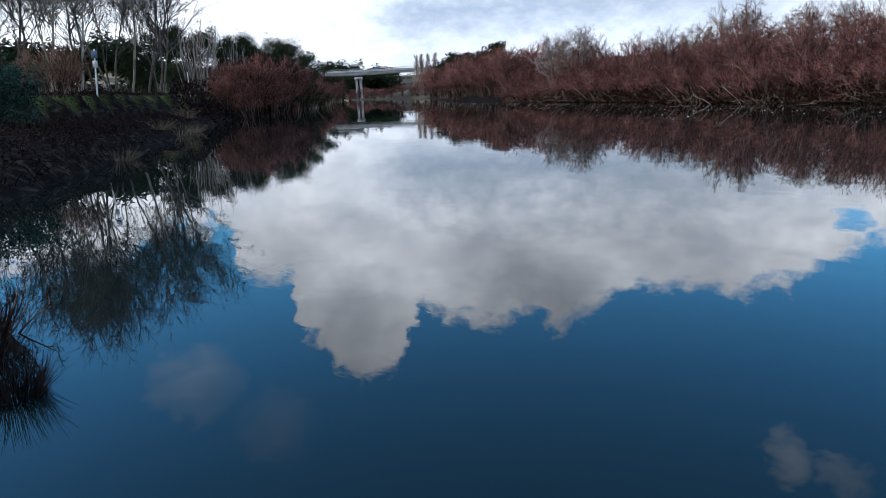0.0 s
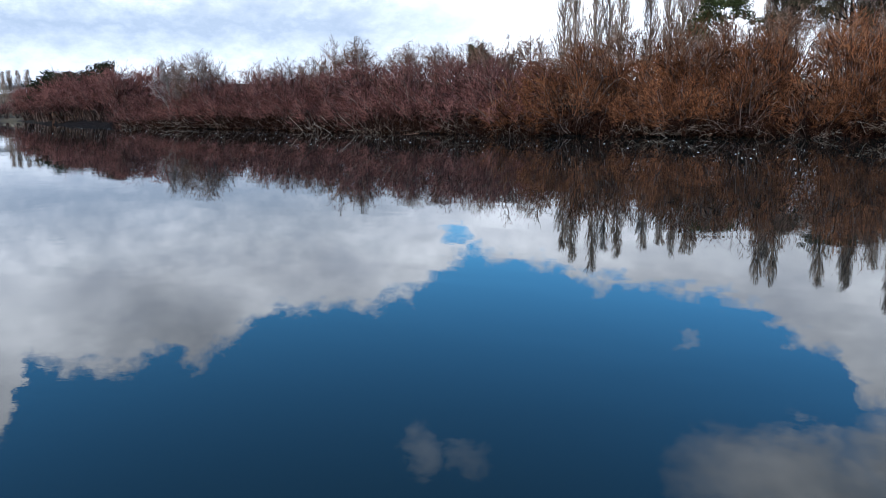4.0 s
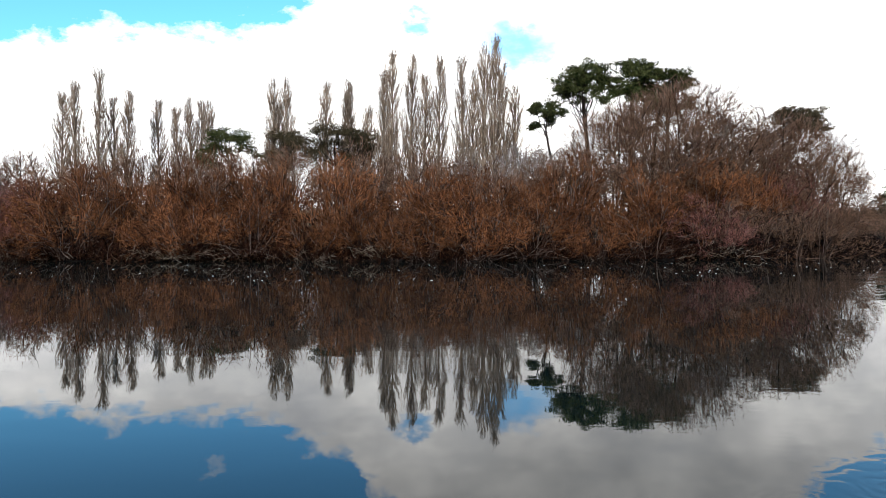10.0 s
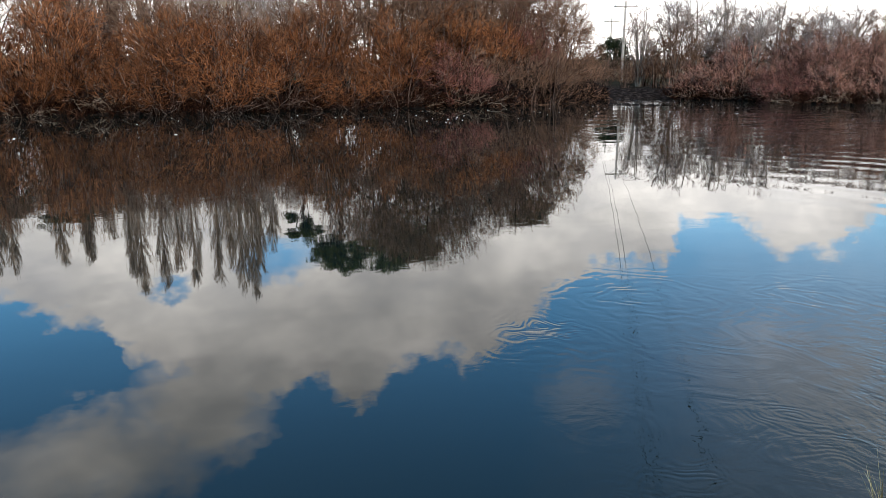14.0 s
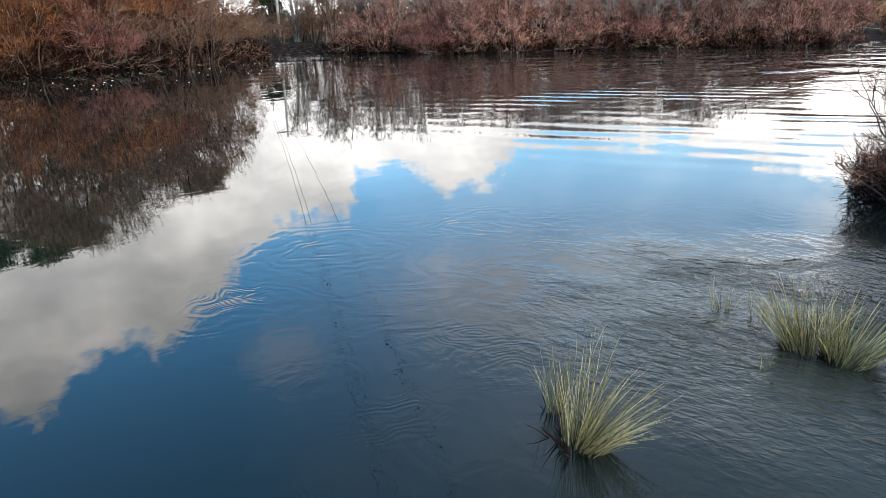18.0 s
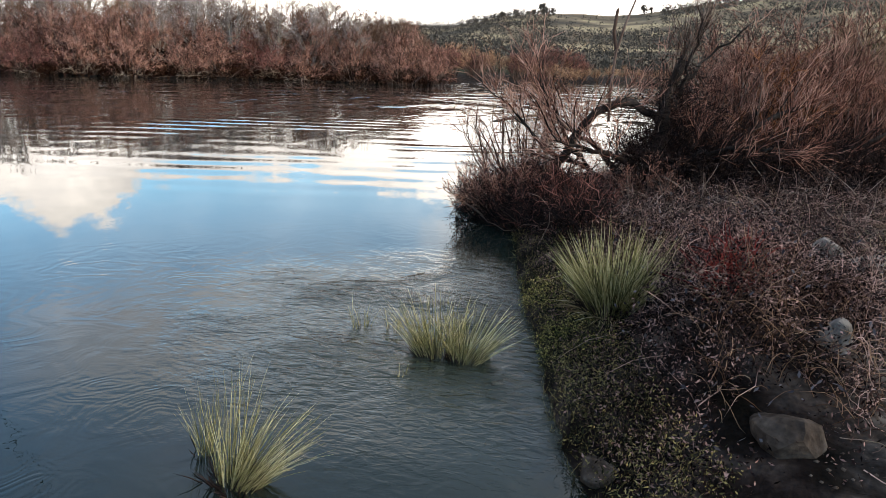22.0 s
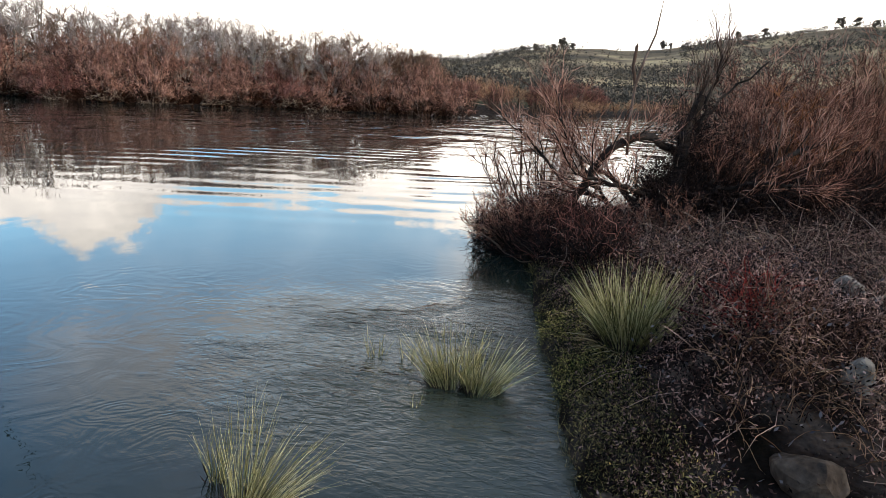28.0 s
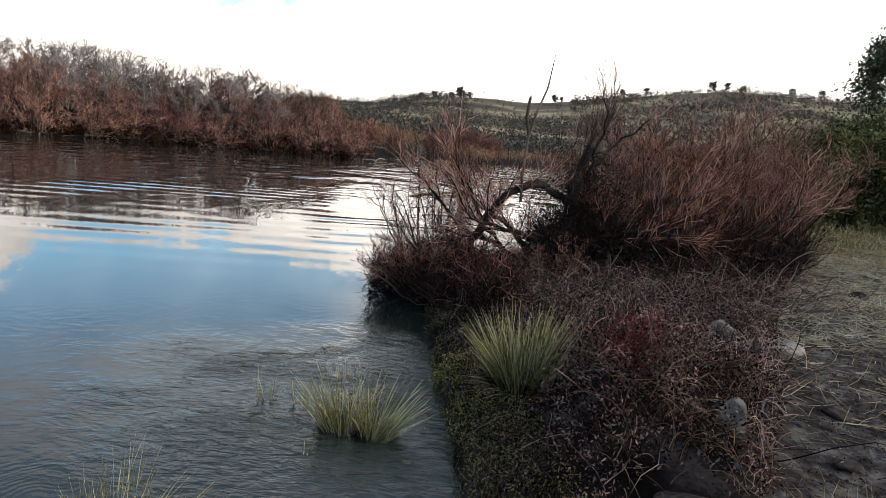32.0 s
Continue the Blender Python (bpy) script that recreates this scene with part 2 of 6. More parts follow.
M_REDSTEM = material("red_stems", [(0.10, 0.01, 0.012), (0.2, 0.025, 0.022), (0.28, 0.06, 0.045)], 3.0, spread=0.1, per_island=True)
# dark leaves; the blackest stops also stand for shade between them
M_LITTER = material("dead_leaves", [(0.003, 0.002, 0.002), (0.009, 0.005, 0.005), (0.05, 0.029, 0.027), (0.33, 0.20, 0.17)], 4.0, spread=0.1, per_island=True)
# near black: dark reeds and brush, and shade painted under plants and banks
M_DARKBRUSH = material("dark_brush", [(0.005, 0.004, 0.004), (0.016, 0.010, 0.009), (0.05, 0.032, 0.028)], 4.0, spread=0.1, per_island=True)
M_CANE = material("dead_canes", [(0.010, 0.005, 0.005), (0.062, 0.032, 0.027), (0.48, 0.315, 0.265)], 2.0, spread=0.1, per_island=True)
M_SAPLING = material("pale_saplings", [(0.12, 0.10, 0.09), (0.22, 0.19, 0.17), (0.34, 0.3, 0.27)], 1.0, spread=0.1, per_island=True)
M_OLIVE = material("olive_leaves", [(0.03, 0.026, 0.014), (0.07, 0.055, 0.03), (0.13, 0.10, 0.06)], 0.6, spread=0.2, per_island=True)
M_BRAMBLE = material("bramble_leaf", [(0.02, 0.018, 0.022), (0.05, 0.045, 0.055), (0.10, 0.09, 0.10)], 3.0, rough=0.5, spread=0.1, per_island=True, spec=0.15)
M_TWIG_PINK = material("mauve_willow_twig", [(0.02, 0.007, 0.006), (0.13, 0.050, 0.040), (0.33, 0.155, 0.125)], 0.5, spread=0.25, per_island=True)
M_TWIG_ORANGE = material("orange_twig", [(0.06, 0.027, 0.016), (0.29, 0.15, 0.085), (0.56, 0.35, 0.215)], 0.8, spread=0.15, per_island=True)
M_BLEACHED = material("bleached_stems", [(0.12, 0.085, 0.06), (0.3, 0.23, 0.175), (0.5, 0.41, 0.33)], 1.5, spread=0.2, per_island=True)
# russet twigs with the shade at the thicket's foot put into the colour
M_RUST_SHADED = material("shaded_rust_twig", [(0.006, 0.003, 0.002), (0.02, 0.008, 0.005), (0.07, 0.03, 0.018)], 1.0, spread=0.2, per_island=True)
M_FERN = material("dead_fern", [(0.02, 0.010, 0.007), (0.10, 0.055, 0.034), (0.30, 0.19, 0.125)], 2.0, spread=0.1, per_island=True)
M_LAWN = material("lawn_blades", [(0.08, 0.11, 0.025), (0.2, 0.24, 0.06), (0.34, 0.36, 0.12)], 1.0, spread=0.1, per_island=True)
M_STRAW = material("trodden_straw", [(0.16, 0.138, 0.098), (0.36, 0.315, 0.23), (0.60, 0.54, 0.41)], 1.2, spread=0.1, per_island=True)
M_HERB = material("dark_herbs", [(0.008, 0.008, 0.005), (0.05, 0.045, 0.02), (0.26, 0.20, 0.085)], 3.0, spread=0.1, per_island=True)
M_STEM = material("willow_stem", [(0.02, 0.012, 0.009), (0.085, 0.053, 0.041), (0.25, 0.18, 0.145)], 1.5, spread=0.2, per_island=True)
M_PARK = material("park_tree_twig", [(0.035, 0.03, 0.027), (0.085, 0.073, 0.066), (0.19, 0.165, 0.15)], 1.0, spread=0.15, per_island=True)
M_BLUEGREEN = material("blue_green_leaf", [(0.012, 0.03, 0.026), (0.03, 0.065, 0.052), (0.07, 0.12, 0.09)], 1.0, spread=0.15, per_island=True)
M_GUM = material("gum_leaf", [(0.032, 0.037, 0.023), (0.08, 0.086, 0.055), (0.17, 0.17, 0.115)], 0.6, spread=0.1, per_island=True)
M_ROCK = material("river_rock", [(0.024, 0.018, 0.015), (0.06, 0.046, 0.037), (0.14, 0.112, 0.092)], 3.5, rough=0.85, bump=0.03, bump_scale=9, fine=25, spread=0.2)
M_ROCK_PALE = material("pale_rock", [(0.07, 0.058, 0.05), (0.16, 0.138, 0.12), (0.30, 0.265, 0.235)], 5.0, rough=0.85, bump=0.03, bump_scale=9, fine=25, spread=0.1)
M_CONCRETE = material("bridge_concrete", [(0.34, 0.335, 0.32), (0.45, 0.44, 0.42), (0.52, 0.51, 0.48)], 0.6, fine=6, spread=0.05)
M_STEEL = material("galvanised_steel", [(0.3, 0.31, 0.32), (0.42, 0.43, 0.44)], 2, rough=0.5, spread=0.1)
M_POLE = material("weathered_pole", [(0.25, 0.23, 0.2), (0.4, 0.37, 0.33), (0.5, 0.47, 0.43)], 1.5, fine=20, spread=0.1)
M_WIRE = material("cable", [(0.05, 0.05, 0.05), (0.09, 0.09, 0.09)], 1, spread=0.0)
M_WHITE = material("white_paint", [(0.7, 0.7, 0.68), (0.8, 0.8, 0.78)], 4, spread=0.03, fine=30)
M_BLUE = material("blue_sign", [(0.12, 0.16, 0.22), (0.17, 0.22, 0.28)], 4, spread=0.03, rough=0.4)
M_FOAM = material("foam", [(0.55, 0.53, 0.48), (0.75, 0.73, 0.68)], 5, spread=0.1)


# small eddies on the surface: place, radius, wavelength
EDDIES = [(2.89, 4.40, 0.90, 0.16), (4.22, 5.03, 1.30, 0.20), (5.72, 4.42, 1.20, 0.20), (2.95, 4.72, 0.45, 0.07), (2.36, 2.43, 0.40, 0.07), (3.56, 2.75, 0.50, 0.08), (6.10, 3.21, 1.00, 0.16), (5.72, 3.32, 0.70, 0.12),
          (3.3, 2.35, 0.55, 0.075), (1.75, 2.28, 0.22, 0.05), (2.05, 2.4, 0.25, 0.05), (2.5, 2.5, 0.28, 0.05)]


def water_material():
    m = bpy.data.materials.new("river_water")
    m.use_nodes = True
    N, L = m.node_tree.nodes, m.node_tree.links
    b = N["Principled BSDF"]
    b.inputs["IOR"].default_value = 1.333
    b.inputs["Roughness"].default_value = 0.01
    tc = N.new("ShaderNodeTexCoord")

    def nz(scale, stretch, detail):
        mp = N.new("ShaderNodeMapping")
        mp.inputs["Scale"].default_value = stretch
        mp.inputs["Rotation"].default_value = (0, 0, radians(12))
        L.new(tc.outputs["Object"], mp.inputs[0])
        n = N.new("ShaderNodeTexNoise")
        n.inputs["Scale"].default_value, n.inputs["Detail"].default_value = scale, detail
        n.inputs["Distortion"].default_value = 0.6
        L.new(mp.outputs[0], n.inputs["Vector"])
        return n.outputs[0]

    def near(x, y, r0, r1):
        d = N.new("ShaderNodeVectorMath")
        d.operation = "DISTANCE"
        L.new(tc.outputs["Object"], d.inputs[0])
        d.inputs[1].default_value = (x, y, 0)
        mr = N.new("ShaderNodeMapRange")
        L.new(d.outputs["Value"], mr.inputs[0])
        mr.interpolation_type = "SMOOTHSTEP"
        mr.inputs[1].default_value, mr.inputs[2].default_value = r0, r1
        mr.inputs[3].default_value, mr.inputs[4].default_value = 1, 0
        return mr.outputs[0]

    def mul(a, k):
        n = N.new("ShaderNodeMath")
        n.operation = "MULTIPLY"
        L.new(a, n.inputs[0])
        if isinstance(k, (int, float)):
            n.inputs[1].default_value = k
        else:
            L.new(k, n.inputs[1])
        return n.outputs[0]

    def add(a, c):
        n = N.new("ShaderNodeMath")
        L.new(a, n.inputs[0])
        L.new(c, n.inputs[1])
        return n.outputs[0]

    # clear deep water, silty over the shallows
    mc = N.new("ShaderNodeMix")
    mc.data_type = "RGBA"
    L.new(near(5.4, 0.5, 0.6, 3.6), mc.inputs[0])
    mc.inputs[6].default_value, mc.inputs[7].default_value = (0.006, 0.011, 0.0095, 1), (0.024, 0.030, 0.021, 1)
    L.new(mc.outputs[2], b.inputs["Base Color"])
    # long lazy swell, short wind ripple in patches, lively chop over the shallows by the tussocks and in the bend
    swell = mul(nz(0.45, (0.6, 1.0, 1), 2), 0.0045)
    patch = nz(0.16, (0.5, 1, 1), 3)
    pm = N.new("ShaderNodeMapRange")
    L.new(patch, pm.inputs[0])
    pm.inputs[1].default_value, pm.inputs[2].default_value = 0.46, 0.66
    ripple = mul(mul(nz(4.0, (0.7, 1.2, 1), 3), pm.outputs[0]), 0.0011)
    calm = N.new("ShaderNodeMapRange")
    L.new(nz(0.9, (1, 1, 1), 2), calm.inputs[0])
    calm.inputs[1].default_value, calm.inputs[2].default_value = 0.38, 0.58
    calm.inputs[3].default_value = 0.12
    shal = mul(mul(mul(nz(7.0, (1.3, 0.7, 1), 5), calm.outputs[0]), near(5.2, 1.2, 0.5, 2.6)), 0.046)
    shal = add(shal, mul(mul(nz(17.0, (1.2, 0.6, 1), 3), near(5.0, 1.0, 0.5, 2.5)), 0.013))
    bend = mul(mul(nz(0.55, (0.35, 1.3, 1), 3), near(42, 16, 8, 34)), 0.085)
    bend = add(bend, mul(mul(nz(0.5, (0.5, 1.1, 1), 3), near(70, 2, 24, 56)), 0.24))
    mp = N.new("ShaderNodeMapping")
    mp.inputs["Rotation"].default_value = (0, 0, radians(-20))
    L.new(tc.outputs["Object"], mp.inputs[0])
    wv = N.new("ShaderNodeTexWave")
    wv.inputs["Scale"].default_value, wv.inputs["Distortion"].default_value = 0.26, 11.0
    wv.inputs["Detail"].default_value, wv.inputs["Detail Scale"].default_value = 3, 0.22
    L.new(mp.outputs[0], wv.inputs["Vector"])
    pw = N.new("ShaderNodeMapRange")
    L.new(patch, pw.inputs[0])
    pw.inputs[1].default_value, pw.inputs[2].default_value = 0.36, 0.56
    train = mul(mul(wv.outputs[1], near(17.5, 6.8, 2, 9.5)), mul(mul(pw.outputs[0], nz(0.5, (0.5, 1.2, 1), 3)), 0.036))
    riffle = mul(mul(nz(0.9, (0.3, 1.4, 1), 3), near(40, 47, 2, 9)), 0.10)
    rings = None
    for x, y, r, lam in EDDIES:
        dn = N.new("ShaderNodeVectorMath")
        dn.operation = "DISTANCE"
        wob = N.new("ShaderNodeVectorMath")
        wob.operation = "MULTIPLY_ADD"
        nn = N.new("ShaderNodeTexNoise")
        nn.inputs["Scale"].default_value = 1.6
        L.new(tc.outputs["Object"], nn.inputs["Vector"])
        L.new(nn.outputs[1], wob.inputs[0])
        wob.inputs[1].default_value = (1.1, 1.1, 0)
        L.new(tc.outputs["Object"], wob.inputs[2])
        L.new(wob.outputs[0], dn.inputs[0])
        dn.inputs[1].default_value = (x + 0.55, y + 0.55, 0)
        sn = N.new("ShaderNodeMath")
        sn.operation = "SINE"
        L.new(mul(dn.outputs["Value"], 2 * math.pi / lam), sn.inputs[0])
        one = mul(mul(sn.outputs[0], near(x, y, r * 0.25, r)), lam * (0.0036 if lam < 0.15 else 0.0018))
        rings = one if rings is None else add(rings, one)
    curls = N.new("ShaderNodeTexNoise")
    curls.inputs["Scale"].default_value, curls.inputs["Detail"].default_value, curls.inputs["Distortion"].default_value = 1.7, 3, 3.5
    L.new(tc.outputs["Object"], curls.inputs["Vector"])
    train = add(add(train, rings), mul(mul(curls.outputs[0], near(5.0, 1.8, 0.5, 4.5)), 0.005))
    h = add(add(add(swell, ripple), add(shal, bend)), add(train, riffle))
    bp = N.new("ShaderNodeBump")
    bp.inputs["Strength"].default_value, bp.inputs["Distance"].default_value = 1.0, 1.0
    L.new(h, bp.inputs["Height"])
    L.new(bp.outputs[0], b.inputs["Normal"])
    return m


def ground_material():
    m = bpy.data.materials.new("river_ground")
    m.use_nodes = True
    N, L = m.node_tree.nodes, m.node_tree.links
    b = N["Principled BSDF"]
    b.inputs["Roughness"].default_value = 0.92
    b.inputs["Specular IOR Level"].default_value = 0.02
    tc = N.new("ShaderNodeTexCoord")

    def nz(scale, detail=5):
        n = N.new("ShaderNodeTexNoise")
        n.inputs["Scale"].default_value, n.inputs["Detail"].default_value = scale, detail
        L.new(tc.outputs["Object"], n.inputs["Vector"])
        return n.outputs[0]

    def ramp(fac, stops):
        r = N.new("ShaderNodeValToRGB")
        e = r.color_ramp.elements
        while len(e) < len(stops):
            e.new(0.5)
        for k, (p, c) in enumerate(stops):
            e[k].position, e[k].color = p, (*c, 1)
        L.new(fac, r.inputs[0])
        return r.outputs[0]

    def mix(f, a, c, blend="MIX"):
        x = N.new("ShaderNodeMix")
        x.data_type, x.blend_type = "RGBA", blend
        if isinstance(f, float):
            x.inputs[0].default_value = f
        else:
            L.new(f, x.inputs[0])
        L.new(a, x.inputs[6])
        L.new(c, x.inputs[7])
        return x.outputs[2]

    soil = ramp(nz(3.0, 8), [(0.3, (0.005, 0.004, 0.003)), (0.5, (0.014, 0.010, 0.009)), (0.7, (0.06, 0.047, 0.04))])
    grass = ramp(nz(1.2, 8), [(0.3, (0.06, 0.085, 0.02)), (0.5, (0.13, 0.17, 0.04)), (0.7, (0.22, 0.23, 0.08))])
    field = ramp(nz(0.022, 9), [(0.36, (0.07, 0.059, 0.044)), (0.5, (0.165, 0.127, 0.085)), (0.62, (0.34, 0.268, 0.16))])
    at = N.new("ShaderNodeAttribute")
    at.attribute_name = "cover"
    sc = N.new("ShaderNodeSeparateColor")
    L.new(at.outputs["Color"], sc.inputs[0])
    trod = ramp(nz(6.0, 8), [(0.3, (0.018, 0.014, 0.012)), (0.5, (0.06, 0.049, 0.042)), (0.7, (0.17, 0.145, 0.125))])
    c = mix(sc.outputs[2], soil, trod)
    c = mix(sc.outputs[0], c, grass)
    c = mix(sc.outputs[1], c, field)
    grit = ramp(nz(28, 6), [(0.3, (0.6, 0.6, 0.6)), (0.7, (1.35, 1.35, 1.35))])
    L.new(mix(1.0, c, grit, "MULTIPLY"), b.inputs["Base Color"])
    bp = N.new("ShaderNodeBump")
    bp.inputs["Strength"].default_value, bp.inputs["Distance"].default_value = 1.0, 0.03
    L.new(nz(14, 9), bp.inputs["Height"])
    L.new(bp.outputs[0], b.inputs["Normal"])
    return m


M_WATER = water_material()
M_GROUND = ground_material()


# ---- builders ----
def to_mesh(name, verts, faces, mat, smooth=True):
    me = bpy.data.meshes.new(name)
    verts = np.asarray(verts, dtype=np.float32).reshape(-1, 3)
    lens = [f.shape[1] for f in faces]
    loops = np.concatenate([f.ravel() for f in faces]).astype(np.int32)
    tot = np.concatenate([np.full(len(f), k, dtype=np.int32) for f, k in zip(faces, lens)])
    start = np.concatenate([[0], np.cumsum(tot)[:-1]]).astype(np.int32)
    me.vertices.add(len(verts))
    me.vertices.foreach_set("co", verts.ravel())
    me.loops.add(len(loops))
    me.loops.foreach_set("vertex_index", loops)
    me.polygons.add(len(tot))
    me.polygons.foreach_set("loop_start", start)
    if smooth:
        me.polygons.foreach_set("use_smooth", np.ones(len(tot), dtype=bool))
    me.update(calc_edges=True)
    me.materials.append(mat)
    return me


def tube_data(path, rad, sides=3):
    """Tapered tubes along N polylines of K points; each ends in a point."""
    N, K, _ = path.shape
    tan = np.gradient(path, axis=1) if K > 2 else np.repeat(path[:, 1:] - path[:, :1], 2, axis=1)
    tan /= np.linalg.norm(tan, axis=2, keepdims=True) + 1e-9
    ref = np.where(np.abs(tan[..., 2:]) > 0.8, np.array([1.0, 0, 0]), np.array([0, 0, 1.0]))
    s = np.cross(tan, ref)
    s /= np.linalg.norm(s, axis=2, keepdims=True) + 1e-9
    q = np.cross(tan, s)
    a = np.arange(sides) * 2 * np.pi / sides
    ring = path[:, :-1, None] + rad[:, :-1, None, None] * (np.cos(a)[None, None, :, None] * s[:, :-1, None] + np.sin(a)[None, None, :, None] * q[:, :-1, None])
    ring = ring.reshape(N, -1, 3)
    v = np.concatenate([ring, path[:, -1:]], axis=1)
    per = (K - 1) * sides + 1
    base = (np.arange(N) * per)[:, None]
    j = np.arange(sides)
    quads = []
    for k in range(K - 2):
        quads.append(np.stack([k * sides + j, k * sides + (j + 1) % sides, (k + 1) * sides + (j + 1) % sides, (k + 1) * sides + j], 1))
    faces = []
    if quads:
        qd = np.concatenate(quads)
        faces.append((base[:, :, None] + qd[None]).reshape(-1, 4))
    tr = np.stack([(K - 2) * sides + j, (K - 2) * sides + (j + 1) % sides, np.full(sides, per - 1)], 1)
    faces.append((base[:, :, None] + tr[None]).reshape(-1, 3))
    return v.reshape(-1, 3), faces


def merge(sets):
    vs, f4, f3, off = [], [], [], 0
    for v, faces in sets:
        vs.append(v)
        for f in faces:
            (f4 if f.shape[1] == 4 else f3).append(f + off)
        off += len(v)
    out = []
    if f4:
        out.append(np.concatenate(f4))
    if f3:
        out.append(np.concatenate(f3))
    return np.concatenate(vs), out


def unit(v):
    return v / (np.linalg.norm(v, axis=-1, keepdims=True) + 1e-9)


def grow(rng, start, way, length, K, wander=0.15, lift=0.0):
    """N wandering polylines; lift bends them up (or down)."""
    N = len(start)
    p = np.zeros((N, K, 3))
    p[:, 0] = start
    d = unit(way)
    step = (np.asarray(length) / (K - 1)).reshape(-1, 1)
    for k in range(1, K):
        p[:, k] = p[:, k - 1] + d * step
        d = unit(d + rng.normal(0, wander, (N, 3)) + np.array([0, 0, lift]))
    return p


def shoots(rng, path, n, lo, hi, angle, up=0.0):
    """n starts along each polyline with directions that leave it at about that angle."""
    N, K, _ = path.shape
    t = rng.uniform(lo, hi, (N, n)) * (K - 1)
    i = np.minimum(t.astype(int), K - 2)
    f = (t - i)[..., None]
    r = np.arange(N)[:, None]
    a, b = path[r, i], path[r, i + 1]
    tan = unit(b - a)
    side = unit(np.cross(tan, rng.normal(0, 1, (N, n, 3))))
    ang = rng.normal(angle, angle * 0.25, (N, n, 1))
    d = unit(np.cos(ang) * tan + np.sin(ang) * side + np.array([0, 0, up]))
    return (a + (b - a) * f).reshape(-1, 3), d.reshape(-1, 3), (t / (K - 1)).reshape(-1)


def taper(N, K, r0, r1, rng=None, jit=0.2):
    r = np.linspace(r0, r1, K)[None].repeat(N, 0)
    if rng is not None:
        r = r * rng.uniform(1 - jit, 1 + jit, (N, 1))
    return r


def leaves(rng, centres, per, spread, size, flat=1.0):
    """Small diamond leaves scattered round centres."""
    c = np.repeat(centres, per, axis=0)
    o = rng.normal(0, 1, c.shape)
    o /= np.maximum(1, np.linalg.norm(o, axis=1, keepdims=True) / 1.6)
    c = c + o * spread * np.array([1, 1, flat])
    n = len(c)
    a = unit(rng.normal(0, 1, (n, 3)) + o * 0.6)
    b = unit(np.cross(a, rng.normal(0, 1, (n, 3))))
    s = size * rng.uniform(0.6, 1.4, (n, 1))
    v = np.stack([c - a * s, c + b * s * 0.38 + a * s * 0.1, c + a * s, c - b * s * 0.38 + a * s * 0.1], 1).reshape(-1, 3)
    return v, [np.arange(4 * n).reshape(n, 4)]


def part(name, data, mat, parent, label="", smooth=True):
    ob = new(name, to_mesh(name, data[0], data[1], mat, smooth))
    ob.parent = parent
    if label:
        tagged(ob, label)
    return ob


def thing(name, label, category, group="", kind="", at=(0, 0, 0)):
    ob = new(name)
    ob.location = at
    return tagged(ob, label, category, group, kind)


def box_data(x0, x1, y0, y1, z0, z1):
    v = np.array([(x, y, z) for z in (z0, z1) for y in (y0, y1) for x in (x0, x1)], dtype=float)
    f = np.array([(0, 2, 3, 1), (4, 5, 7, 6), (0, 1, 5, 4), (2, 6, 7, 3), (0, 4, 6, 2), (1, 3, 7, 5)])
    return v, [f]


def polar(az, d):
    return d * math.sin(radians(az)), d * math.cos(radians(az))


# ---- the ground: river bed, banks, flats and hills in one sheet ----
NEAR_BANK = [(-420, 150), (-300, 98), (-180, 57), (-134, 35), (-100, 23), (-80, 14.6), (-53, 6.8), (-37, 2.9), (-26.6, 0.2), (-18.8, -1.8), (-11, -3.0), (-5, -2.2),
             (-2.2, -0.9), (-0.8, 0.7), (0.8, 1.0), (2, 0.0), (2.9, -0.25), (3.3, -0.06), (4.1, 0.1), (4.8, 0.19), (5.7, 0.4), (7.5, 0.68), (8.7, 0.85), (9.8, 1.5),
             (10.8, 1.5), (11.8, 0.3), (13.5, -0.8), (18, -1.5), (24, -2.4), (34, -3), (50, -4), (75, -6), (110, -12), (160, -30), (260, -80)]
FAR_BANK = [(290, -50), (180, -12), (125, 1), (93, 6.8), (84.6, 13.9), (66, 15), (62, 21.5), (57, 28.5), (49, 33), (45, 38), (46, 45), (43.6, 50.2), (38.8, 52.3), (28.7, 45.2), (23.3, 42.9),
            (18.4, 42.3), (13.2, 42.5), (3, 40.9), (-5.5, 41.2), (-13.4, 40.9), (-23, 41.5), (-32, 43), (-42, 45.5), (-58, 48.4), (-87, 54.5), (-126, 65), (-190, 92), (-245, 97), (-300, 104.5), (-420, 160)]
RIVER = np.array(NEAR_BANK + FAR_BANK, dtype=float)


def shore_distance(x, y):
    """Distance to the water's edge, negative in the river."""
    a, b = RIVER, np.roll(RIVER, -1, axis=0)
    best = np.full(x.shape, 1e9)
    inside = np.zeros(x.shape, dtype=bool)
    for (ax, ay), (bx, by) in zip(a, b):
        ex, ey = bx - ax, by - ay
        t = np.clip(((x - ax) * ex + (y - ay) * ey) / (ex * ex + ey * ey + 1e-9), 0, 1)
        best = np.minimum(best, np.hypot(x - ax - t * ex, y - ay - t * ey))
        cross = ((ay > y) != (by > y)) & (x < (bx - ax) * (y - ay) / (by - ay + 1e-12) + ax)
        inside ^= cross
    return np.where(inside, -best, best)


def smooth(a, b, x):
    t = np.clip((x - a) / (b - a), 0, 1)
    return t * t * (3 - 2 * t)


def bumps(x, y, s, k):
    return (np.sin(x / s * 1.7 + k) * np.cos(y / s * 1.3 + 2 * k) + 0.6 * np.sin(x / s * 3.1 + y / s * 2.3 + 3 * k) + 0.4 * np.cos(y / s * 5.3 - x / s * 4.1 + k)) / 2


